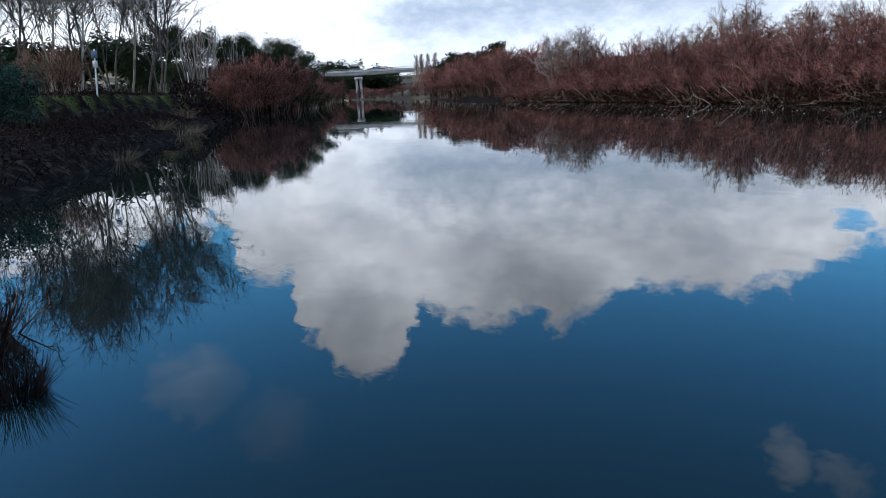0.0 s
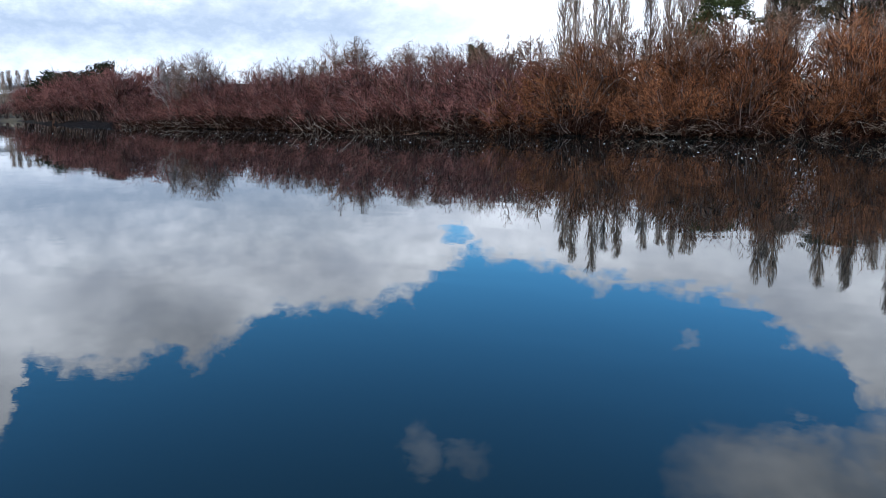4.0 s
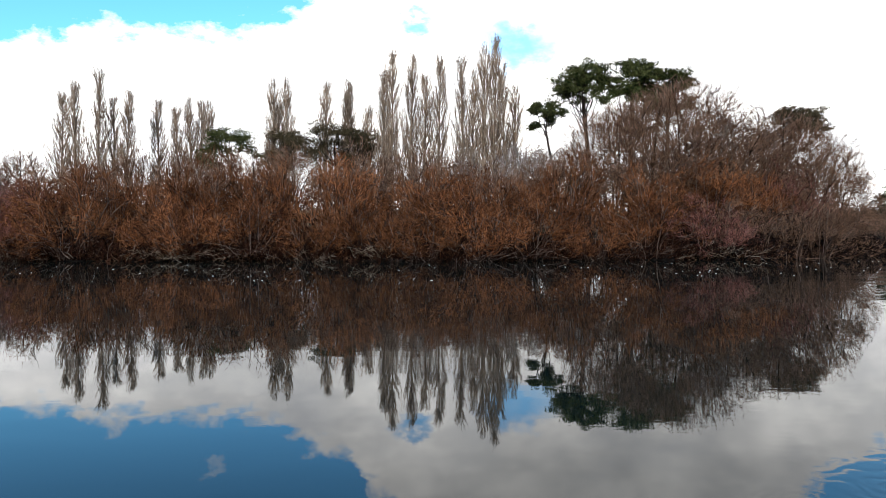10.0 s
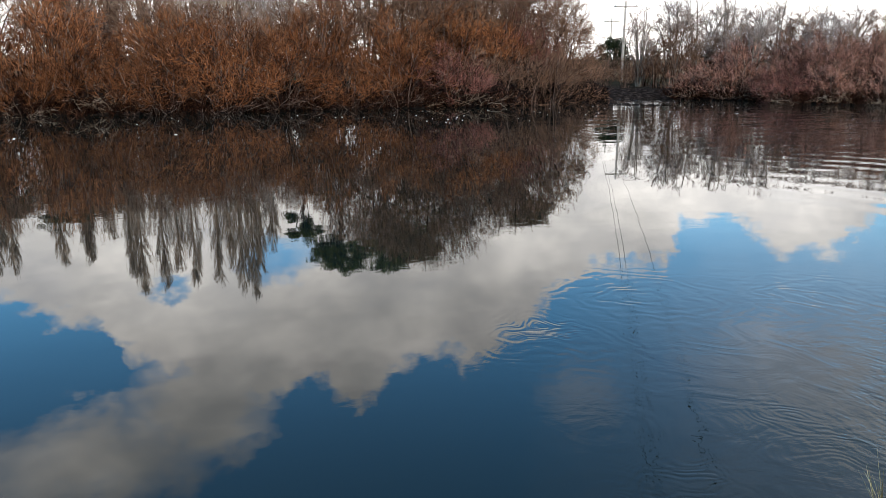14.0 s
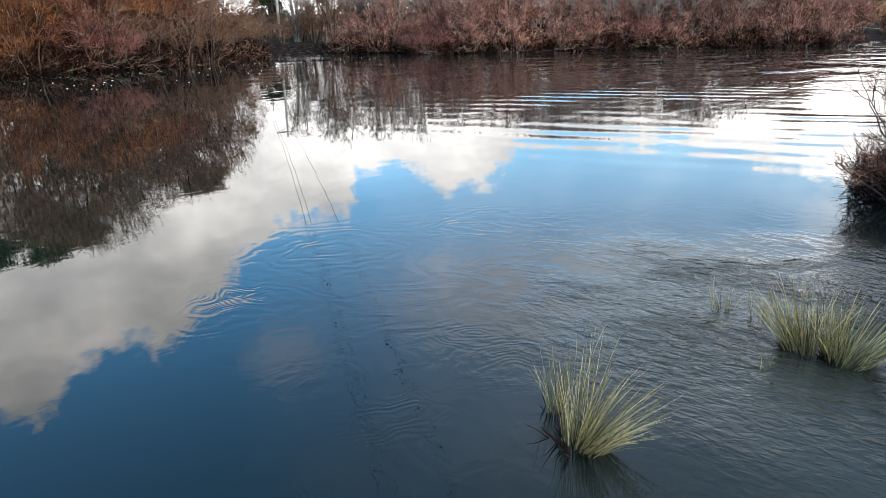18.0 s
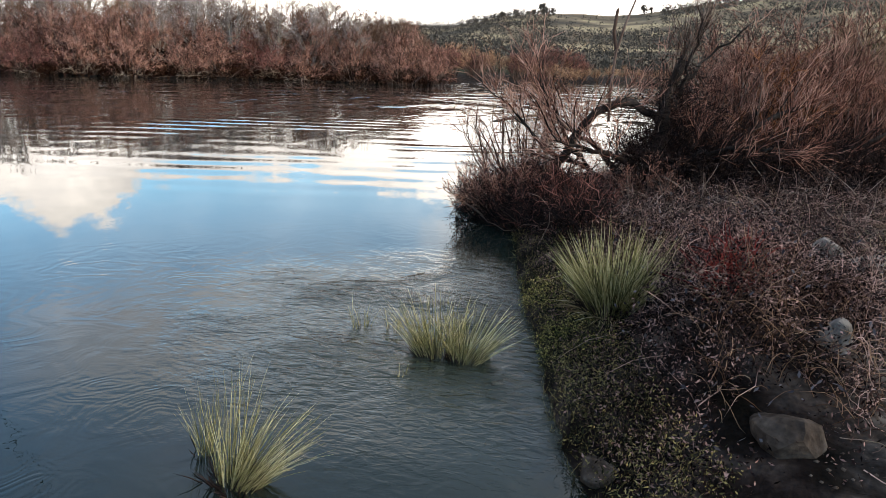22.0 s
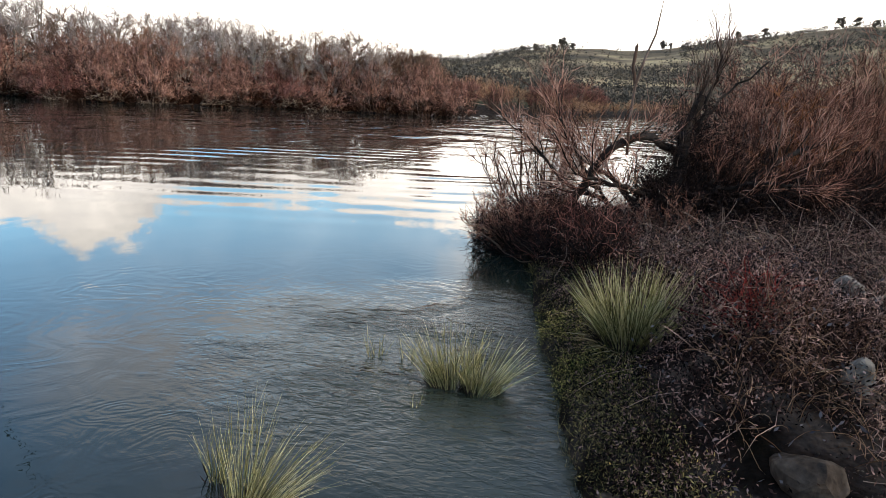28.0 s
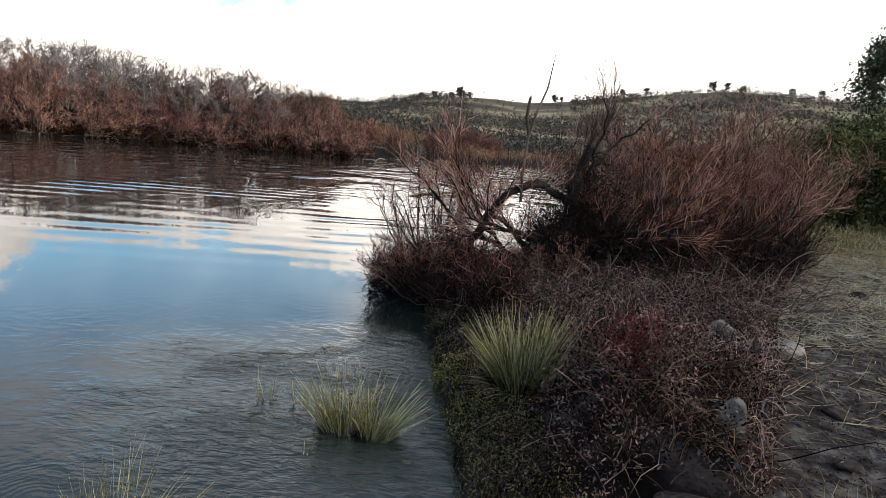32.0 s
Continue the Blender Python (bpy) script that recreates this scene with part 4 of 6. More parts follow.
tree_dense = [dome_willow(85 + k, 10, 4.8, M_TWIG_BROWN, 2.2, 0.08, M_STEM, 13) for k in range(2)]

bank = np.array([p for p in FAR_BANK])
seg = np.hypot(*np.diff(bank, axis=0).T)
cum = np.concatenate([[0], np.cumsum(seg)])


def along(s, back):
    i = int(np.clip(np.searchsorted(cum, s) - 1, 0, len(seg) - 1))
    f = (s - cum[i]) / seg[i]
    p = bank[i] + f * (bank[i + 1] - bank[i])
    t = (bank[i + 1] - bank[i]) / seg[i]
    n = np.array([t[1], -t[0]])
    return p[0] + n[0] * back, p[1] + n[1] * back, math.degrees(math.atan2(-n[1], -n[0])) + 90


def s_at(x, y):
    d = np.hypot(bank[:, 0] - x, bank[:, 1] - y)
    return cum[int(np.argmin(d))]


front_mix, mid_mix = shr_front * 2 + front_mauve[:1], shr_mid * 2 + shr_mauve[:1]
front_east, mid_east = front_pale * 2 + front_mauve[:1], shr_rose * 2 + shr_brown[:1]


def rank(kinds, s0, s1, step, back, scale, jitter=0.8, sz=1.0):
    s = s0
    while s < s1:
        x, y, a = along(s, back + random.uniform(-jitter, jitter))
        k = scale * random.uniform(0.85, 1.18)
        front = kinds in (shr_front, front_mauve, front_mix, front_east)
        put_xy(random.choice(kinds), x, y, k, k * sz * random.uniform(0.85, 1.1), (a + random.uniform(-25, 25)) if front else None)
        s += step * random.uniform(0.8, 1.2)


S_INLET_R, S_INLET_L = s_at(43.6, 50.2), s_at(28.7, 45.2)
S_UP, S_BRIDGE = s_at(-87, 54.5), s_at(-190, 92)
S_TIP = s_at(66, 15)
S_TURN, S_BLEND = s_at(-13.4, 40.9), s_at(-23, 41.5)
rank(front_mix, s_at(18.4, 42.3) - 1, S_TURN, 3.6, 0.15, 0.95, 0.4)
rank(mid_mix, S_INLET_L, S_TURN, 4.4, 3.6, 1.12)
rank(front_mix, S_TURN, S_BLEND, 4.0, 0.15, 0.95, 0.4)
rank(front_mauve, S_BLEND, S_UP, 4.0, 0.15, 0.95, 0.4)
rank(mid_mix, S_TURN, S_BLEND, 4.6, 3.8, 0.95)
rank(shr_mauve, S_BLEND, S_UP, 4.6, 3.8, 0.95)
rank(shr_brown, S_INLET_L, S_TURN, 5.4, 7.0, 1.15)
rank(shr_brown, S_TURN, S_UP, 5.4, 7.0, 1.15)
rank(shr_brown, S_INLET_L - 8, s_at(18.4, 42.3), 3.0, 4.5, 0.6)
rank(shr_brown, S_INLET_L - 8, S_INLET_L + 6, 3.0, 8.0, 0.9)
rank(shr_mauve, S_UP, S_BRIDGE, 7.0, 1.6, 1.3)
rank(shr_mauve, S_UP, S_BRIDGE, 9.0, 6.0, 1.6)
rank(shr_mauve, S_BRIDGE, s_at(-300, 104.5), 8.0, 1.6, 0.75)
for az in (-70.2, -69.6, -69.0, -68.5):
    put(random.choice(shr_mauve), az, 280, 0.62)
rank(front_east, S_TIP, S_INLET_R, 3.8, 0.15, 0.85, 0.4)
rank(mid_east, S_TIP + 2, S_INLET_R, 4.4, 3.8, 0.95)
rank(shr_brown, S_TIP + 4, S_INLET_R, 7.5, 7.0, 1.0)
rank(shr_mauve, s_at(125, 1), S_TIP - 4, 7.0, 2.0, 0.75)
# taller bare trees behind the thicket, by heading, distance and scale
for az, d, s in ((-52, 86, 0.9), (-54.2, 88, 0.85), (-46, 80, 0.75), (-44, 74, 0.7), (-40.3, 73, 0.85), (-37, 70, 0.7), (-34, 66, 0.72), (-28, 60, 0.62), (-14, 56, 0.6), (2, 56, 0.62),
                 (5.5, 55, 0.75), (9.5, 57, 0.8), (12.5, 58, 0.75), (-2.5, 58, 0.6), (26, 58, 1.12), (24.2, 57, 1.0), (11, 62, 0.8), (28.2, 60, 1.0),
                 (38.2, 76, 0.85), (40.5, 75, 0.95), (42.4, 76, 1.05), (44.2, 77, 0.95), (47.5, 74, 1.0), (49.8, 72, 0.9), (52, 70, 0.8), (55, 68, 0.78), (58, 69, 0.8), (60.5, 70, 0.82),
                 (63.5, 70, 0.75), (69, 71, 0.75), (66.5, 72, 0.7), (72.8, 74, 0.72), (46, 68, 0.8), (51, 66, 0.74), (56.5, 65, 0.74), (59.3, 66, 0.72), (62, 66, 0.7), (65, 67, 0.7), (67.8, 68, 0.68), (71, 69, 0.66)):
    put(random.choice(tree_grey), az, d, s * (1.0 if az < -21 else 0.98 if az > 37 else 1.05))
for az, d, s in ((14.2, 56, 0.72), (17.3, 54, 1.0), (19.8, 53, 1.1), (22.4, 54, 1.18), (26.8, 55, 0.92), (29.0, 57, 1.12), (31.0, 57, 0.98), (32.7, 57, 0.72), (10.5, 54, 0.6),
                 (7.5, 53, 0.52), (-5, 52, 0.55), (-52.5, 86, 0.85), (-40.5, 72, 0.8), (57, 70, 0.85), (60.5, 70, 0.8), (66, 70, 0.8), (69.3, 71, 0.85), (74.2, 72, 0.72), (75.8, 74, 0.5), (71.8, 71, 0.72), (53.5, 66, 0.72), (63.5, 68, 0.74), (-12, 54, 0.66), (-8.5, 54, 0.7), (-1.5, 53, 0.66), (1.5, 54, 0.7), (4.5, 53, 0.66), (-16, 56, 0.7), (-19.5, 56, 0.66), (-23, 58, 0.7), (-27, 60, 0.74), (-31, 62, 0.74), (-36, 66, 0.76), (45, 72, 0.7), (49, 70, 0.72), (41, 73, 0.7)):
    put(random.choice(tree_dense) if 16 < az < 34 else random.choice(tree_russet), az, d, s * (0.9 if az < -21 else 0.86 if az > 37 or 24.5 < az < 34 else 1.0))
for az, d, s in ((78.6, 84, 1.0), (80.2, 90, 1.05), (81.8, 93, 0.95), (83.4, 95, 0.8), (85, 97, 0.7), (86.6, 101, 0.62), (88.2, 110, 0.6), (89.8, 128, 0.6), (90.8, 142, 0.7), (91.8, 152, 0.75), (92.9, 164, 0.8), (94.0, 180, 0.85), (95.2, 190, 0.9), (88.9, 122, 0.6), (87.4, 105, 0.62)):
    put(random.choice(shr_tan), az, d, s * 0.72)
far_wood(93)
# poplars
pops = [poplar(101 + k, 24) for k in range(4)]
for az, d, top in ((-24.4, 102, 9.6), (-23.7, 100, 10.3), (-22.2, 99, 11.3), (-21.0, 101, 9.4), (-20.3, 100, 9.9), (-18.0, 104, 9.4), (-16.6, 104, 9.0), (-15.7, 103, 9.7), (-15.0, 104, 9.5), (-14.2, 104, 9.6),
                   (-9.9, 98, 11.4), (-9.2, 99, 9.6), (-8.4, 98, 11.6), (-5.6, 99, 11.3), (-4.1, 100, 11.5), (-3.6, 100, 10.8), (-2.2, 99, 9.5), (-1.2, 92, 12.4), (-0.4, 91, 13.9), (1.0, 91, 13.7), (2.2, 92, 12.2),
                   (3.4, 92, 13.7), (5.4, 90, 13.6), (6.0, 90, 12.6), (6.8, 90, 14.4), (7.8, 90, 14.9), (8.7, 90, 12.8), (9.3, 91, 11.2)):
    z = 2 + d * math.tan(radians(top))
    put(random.choice(pops), az, d, 1.0, (z - 1.2) / 24)
# pines on the far flat
for az, d, top, seed, cr, fork, lean, drop in ((15.3, 76, 13.0, 121, 3.0, 0.6, 0.0, 5.0), (18.5, 77, 13.1, 122, 2.7, 0.6, 0.02, 5.2), (21.4, 76, 12.6, 123, 2.6, 0.6, 0.0, 5.4), (13.4, 73, 10.4, 124, 2.0, 0.8, -0.12, 2.6)):
    x, y = polar(az, d)
    p = pine(seed, 2 + d * math.tan(radians(top)) - 1.1, cr, lean, fork, 20 if cr > 2.5 else 8, drop)
    p.matrix_world = pose(x, y, ground_z(x, y), 0, 0, -az)
for az, d, top, seed, cr, drop in ((-12.2, 95, 7.8, 125, 3.6, 5.5), (-9.0, 97, 7.7, 126, 3.2, 5.5), (-4.6, 96, 8.4, 127, 4.4, 6.0), (-2.6, 97, 7.8, 129, 3.2, 5.5), (29.2, 72, 9.3, 128, 2.6, 3.5)):
    x, y = polar(az, d)
    p = pine(seed, 2 + d * math.tan(radians(top)) - 1.1, cr, 0.0, 0.62, 14, drop, M_PINE if seed == 125 else M_OLIVE, "rounded olive-brown pine among the bare trees")
    p.matrix_world = pose(x, y, ground_z(x, y), 0, 0, -az)
ev = [leafy_tree(131 + k, 10, 5.2, clumps=80, base=0.05, leaf=0.33, per=21) for k in range(3)]
for az, d, top, s in ((-30.8, 95, 4.3, 0.5), (36.0, 92, 2.6, 0.6),
                      (-71.2, 330, 2.3, 2.2), (-70.3, 330, 2.2, 2.2), (-69.6, 320, 1.5, 1.8), (-69.0, 330, 1.5, 1.9), (-68.0, 325, 1.4, 1.8), (-70.8, 310, 1.4, 1.8), (-67.0, 320, 1.5, 1.8), (-68.6, 360, 1.9, 2.2), (-67.5, 360, 1.9, 2.0), (-58.5, 150, 3.2, 0.9), (-62, 160, 2.6, 1.2), (-60, 170, 2.6, 1.2), (-86, 120, 4.6, 1.4), (-89, 125, 4.4, 1.4), (-92, 120, 4.3, 1.5), (-95, 118, 4.6, 1.5)):
    z = 2 + d * math.tan(radians(top))
    x, y = polar(az, d)
    put(random.choice(ev), az, d, s, max(0.3, (z - ground_z(x, y)) / 10.0))
ridge = [leafy_tree(145 + k, 10, 5.4, M_SCRUB, 40, 0.2, 0.36, 24, "far gum tree with open crown on the hill ridge", "gum_tree") for k in range(2)]
for k, (az, d, s) in enumerate(((83.3, 640, 1.0), (85.4, 650, 1.5), (86.1, 640, 1.0), (92.8, 690, 1.3), (93.3, 700, 0.9), (97.9, 700, 1.3), (99.6, 700, 1.2), (104.3, 690, 1.5), (105.3, 700, 1.3), (106.3, 690, 1.1), (109.6, 700, 1.2), (82.2, 640, 0.9), (111.5, 700, 1.3), (84.6, 640, 0.8))):
    put(ridge[k % 2], az, d, s * 0.7, s * 0.6)
ev_bank = [leafy_tree(141 + k, 10, 5.4, clumps=80, base=0.03, leaf=0.14, per=80, label="dense dark green eucalypt behind the river lawn") for k in range(2)]
for az, d, top, s in ((-85.0, 100, 4.2, 0.8), (-83.2, 102, 5.4, 0.75), (-81.8, 108, 4.6, 0.85), (-80.2, 106, 5.2, 0.75), (-78.6, 110, 4.3, 0.8), (-77.4, 112, 4.5, 0.8), (-76.0, 114, 4.2, 0.85), (-74.8, 118, 3.6, 0.85), (-73.6, 126, 2.8, 0.9), (-72.6, 140, 2.0, 0.9), (-78.8, 96, 2.8, 0.85), (-75.6, 108, 2.6, 0.9), (-82.5, 96, 2.8, 0.85)):
    x, y = polar(az, d)
    put(random.choice(ev_bank), az, d, s, (2 + d * math.tan(radians(top)) - ground_z(x, y)) / 10.0)
# brush behind the inlet
for az, d, s in ((31.6, 51, 0.75), (29.8, 50, 0.7), (27.6, 49, 0.75), (25.4, 48, 0.7), (33.4, 60, 0.6), (32.8, 56, 0.6), (33.9, 64, 0.55), (34.6, 72, 0.5), (35.4, 80, 0.55), (36.3, 84, 0.6), (37.6, 80, 0.6), (38.6, 76, 0.65), (39.5, 74, 0.7), (35.9, 76, 0.4), (37.2, 74, 0.4), (36.5, 100, 0.7), (34.8, 95, 0.7)):
    put(random.choice(shr_brown), az, d, s)
# poplars beside the bridge
for az in (-65.0, -64.5, -64.0, -63.4):
    put(random.choice(pops), az, 250, 1.0, 13.5 / 24)
# left bank: russet shrubs, saplings, bare pale-trunked trees on the lawn
for az, d, s in ((-78.8, 90, 1.2), (-77.4, 92, 1.45), (-76.4, 100, 1.4), (-75.2, 106, 1.5), (-74.2, 118, 1.45), (-73.4, 135, 1.35), (-78.0, 84, 0.8), (-76.6, 92, 0.85), (-75.4, 100, 0.9), (-79.6, 84, 0.8), (-72.9, 160, 1.3), (-72.3, 175, 1.3), (-71.8, 195, 1.3), (-71.3, 220, 1.4)):
    put(random.choice(shr_mauve), az, d, s)
sap = [sapling_clump(151 + k) for k in range(2)]
for az, d, s in ((-81.6, 90, 1.1), (-81.0, 92, 1.05), (-78.3, 104, 1.2)):
    put(random.choice(sap), az, d, s)
park = [bare_tree(161 + k, 15, 0.6, mat=M_PARK, stems=1 + k, bark=M_BARK_PALE if k == 0 else M_PARK, thin=0.6, dense=1.75, label="tall leafless tree with pale trunk on the river lawn") for k in range(3)]
for k, (az, d, s) in enumerate(((-89.6, 62, 1.05), (-88.6, 70, 1.1), (-87.2, 72, 1.0), (-86.3, 70, 1.1), (-85.2, 74, 1.15), (-84.2, 78, 1.0), (-91.5, 60, 1.0), (-93.5, 64, 1.05), (-95.5, 66, 1.0), (-90.6, 76, 1.1))):
    put(park[k % 3], az, d, s)
for az, d, s in ((-91.0, 47, 0.55), (-90.0, 49, 0.6), (-92.0, 52, 0.6)):
    put(random.choice(shr_brown), az, d, s)
bush = leafy_tree(171, 3.0, 1.7, M_BLUEGREEN, 60, 0.05, 0.075, 20, "dark green leafy bush on the river bank", "leafy_bush", "bush")
for az, d, s in ((-93.0, 36, 0.95), (-94.3, 35, 0.9), (-95.6, 34, 1.0)):
    put(bush, az, d, s)
for k in (shr_front, shr_mid, shr_tan, shr_rose, front_pale, shr_mauve, front_mauve, shr_brown, tree_grey, tree_russet, tree_dense, pops, ev, ridge, ev_bank, sap, park, [bush]):
    for o in k:
        away(o)


def undergrowth():
    """Dead leaves and brush that close the foot of the thicket, its shade put into their colour."""
    rng = np.random.default_rng(91)
    # the deepest set is near black, standing for the dark hollow under the domes
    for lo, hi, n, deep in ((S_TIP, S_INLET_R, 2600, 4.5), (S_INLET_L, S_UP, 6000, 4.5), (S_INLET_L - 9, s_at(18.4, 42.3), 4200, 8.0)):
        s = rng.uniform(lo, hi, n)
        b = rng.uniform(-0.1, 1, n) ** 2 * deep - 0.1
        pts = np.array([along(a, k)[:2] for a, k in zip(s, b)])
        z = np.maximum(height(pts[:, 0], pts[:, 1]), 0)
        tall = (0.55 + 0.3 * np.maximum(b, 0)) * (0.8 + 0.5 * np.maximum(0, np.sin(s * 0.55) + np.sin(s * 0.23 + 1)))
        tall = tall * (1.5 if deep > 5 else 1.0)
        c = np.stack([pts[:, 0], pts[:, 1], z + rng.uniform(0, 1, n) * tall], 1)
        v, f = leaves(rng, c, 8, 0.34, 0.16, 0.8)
        tagged(new("undergrowth", to_mesh("undergrowth", v, f, M_DARKBRUSH if deep > 5 else M_RUST_SHADED, False)), "brush and dead leaves under the willows, darkened for shade", "undergrowth", kind="stuff")
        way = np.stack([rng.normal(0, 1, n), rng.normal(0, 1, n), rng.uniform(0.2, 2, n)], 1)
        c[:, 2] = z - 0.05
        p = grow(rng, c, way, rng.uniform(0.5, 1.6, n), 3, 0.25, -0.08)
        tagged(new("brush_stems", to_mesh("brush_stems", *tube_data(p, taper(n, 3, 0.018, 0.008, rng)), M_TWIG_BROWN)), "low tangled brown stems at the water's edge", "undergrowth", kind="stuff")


undergrowth()


# ---- bridge ----
def bridge():
    ob = thing("road_bridge", "pale concrete road bridge with haunched girders on twin-column pier", "bridge")
    cx, cy = polar(-69.5, 292)
    ob.matrix_world = pose(cx, cy, 0, 0, 0, 69.5)
    L, top = 62.0, 11.0
    part("deck", box_data(-L, L, -3.4, 4.6, top - 0.55, top), M_CONCRETE, ob)
    xs = np.linspace(-L, L, 81)
    low = top - 0.95 - 0.7 * np.abs(np.cos(np.clip(xs / 40, -1.5, 1.5) * np.pi / 2)) ** 3
    for y in (-2.6, 2.6):
        v = []
        for yy in (y - 0.5, y + 0.5):
            for x, z in zip(xs, low):
                v += [(x, yy, z), (x, yy, top - 0.55)]
        n = len(xs)
        f = []
        for i in range(n - 1):
            a, b = 2 * i, 2 * n + 2 * i
            f += [(a, a + 2, a + 3, a + 1), (b, b + 1, b + 3, b + 2), (a, b, b + 2, a + 2)]
        part("girder", (np.array(v, float), [np.array(f)]), M_CONCRETE, ob, smooth=False)
    for y in (-3.3, 4.5):
        part("parapet", box_data(-L, L, y - 0.12, y + 0.12, top, top + 0.35), M_CONCRETE, ob)
        part("handrail", box_data(-L, L, y - 0.05, y + 0.05, top + 0.85, top + 0.95), M_STEEL, ob)
    for x in (-0.75, 0.85):
        part("column", tube_data(np.array([[(x, 0, -2.5), (x, 0, 4), (x, 0, top - 2.1), (x, 0, top - 2.0)]], float), np.array([[0.6, 0.55, 0.5, 0.5]]), 10), M_CONCRETE, ob)
    part("pier_cap", box_data(-1.6, 1.7, -3.2, 3.2, top - 3.2, top - 2.4), M_CONCRETE, ob)


bridge()


# ---- power line ----
def power_pole(az, d, top_el, arm):
    x, y = polar(az, d)
    z0 = ground_z(x, y)
    h = 2 + d * math.tan(radians(top_el)) - z0
    ob = thing("power_pole", "weathered timber power pole with a crossarm", "power pole", "power line")
    ob.matrix_world = pose(x, y, z0, 0, 0, -az + 12)
    part("pole", tube_data(np.array([[(0, 0, -0.5), (0, 0, h * 0.5), (0, 0, h - 0.02), (0, 0, h)]], float), np.array([[0.17, 0.15, 0.12, 0.1]]), 10), M_POLE, ob)
    part("crossarm", box_data(-arm, arm, -0.2, -0.09, h - 0.72, h - 0.56), M_POLE, ob)
    for k in (-0.9, -0.45, 0.9):
        part("insulator", tube_data(np.array([[(k * arm, -0.14, h - 0.56), (k * arm, -0.14, h - 0.48), (k * arm, -0.14, h - 0.36), (k * arm, -0.14, h - 0.33)]], float),
                                    np.array([[0.035, 0.07, 0.06, 0.03]]), 8), M_WHITE, ob, "pale ceramic insulator")
    for sgn in (-1, 1):
        part("brace", tube_data(np.array([[(sgn * arm * 0.6, -0.12, h - 0.7), (0.0, -0.12, h - 1.4), (0, -0.1, h - 1.45)]], float), np.array([[0.025, 0.025, 0.02]]), 4), M_STEEL, ob)
    return (x, y, z0 + h - 0.4)


pole_near = power_pole(36.95, 89, 5.35, 1.35)
pole_far = power_pole(36.0, 128, 4.2, 1.35)


def cable(a, b, sag, name="power_cable"):
    t = np.linspace(0, 1, 40)
    p = np.outer(1 - t, a) + np.outer(t, b)
    p[:, 2] -= sag * 4 * t * (1 - t)
    ob = thing(name, "thin dark overhead power cable crossing the river", "cable", "power line")
    part("wire", tube_data(p[None], np.full((1, 40), 0.012), 4), M_WIRE, ob)


for off in (-1.2, -0.9, 0.6):
    ca, sa = math.cos(radians(36.95)), math.sin(radians(36.95))
    a = (pole_near[0] + off * ca, pole_near[1] - off * sa, pole_near[2])
    cable(a, (-10 + off * ca, -20 - off * sa, 12.0), 2.4)
    cable(a, (pole_far[0] + off * ca, pole_far[1] - off * sa, pole_far[2]), 0.3)


# ---- left bank furniture ----
def sign_post():
    x, y = polar(-88.35, 50)
    z = ground_z(x, y)
    ob = thing("sign_post", "slim white post with blue and white panels on the lawn", "sign")
    ob.matrix_world = pose(x, y, z, 0, 4, 88)
    part("post", tube_data(np.array([[(0, 0, -0.3), (0, 0, 1.4), (0, 0, 2.65), (0, 0, 2.7)]], float), np.full((1, 4), 0.045), 8), M_WHITE, ob)
    part("panel", box_data(-0.17, 0.17, -0.08, -0.05, 2.15, 2.6), M_BLUE, ob, "blue panel")
    part("panel", box_data(-0.14, 0.14, -0.08, -0.05, 1.6, 2.0), M_WHITE, ob, "white panel")


def white_post(az, d, h, tilt):
    x, y = polar(az, d)
    ob = thing("marker_post", "slim leaning white marker post on the river bank", "post")
    ob.matrix_world = pose(x, y, ground_z(x, y), 0, tilt, 0)
    part("post", tube_data(np.array([[(0, 0, -0.3), (0, 0, h * 0.5), (0, 0, h - 0.03), (0, 0, h)]], float), np.full((1, 4), 0.05), 8), M_WHITE, ob)


sign_post()
white_post(-82.1, 80, 2.3, -6)


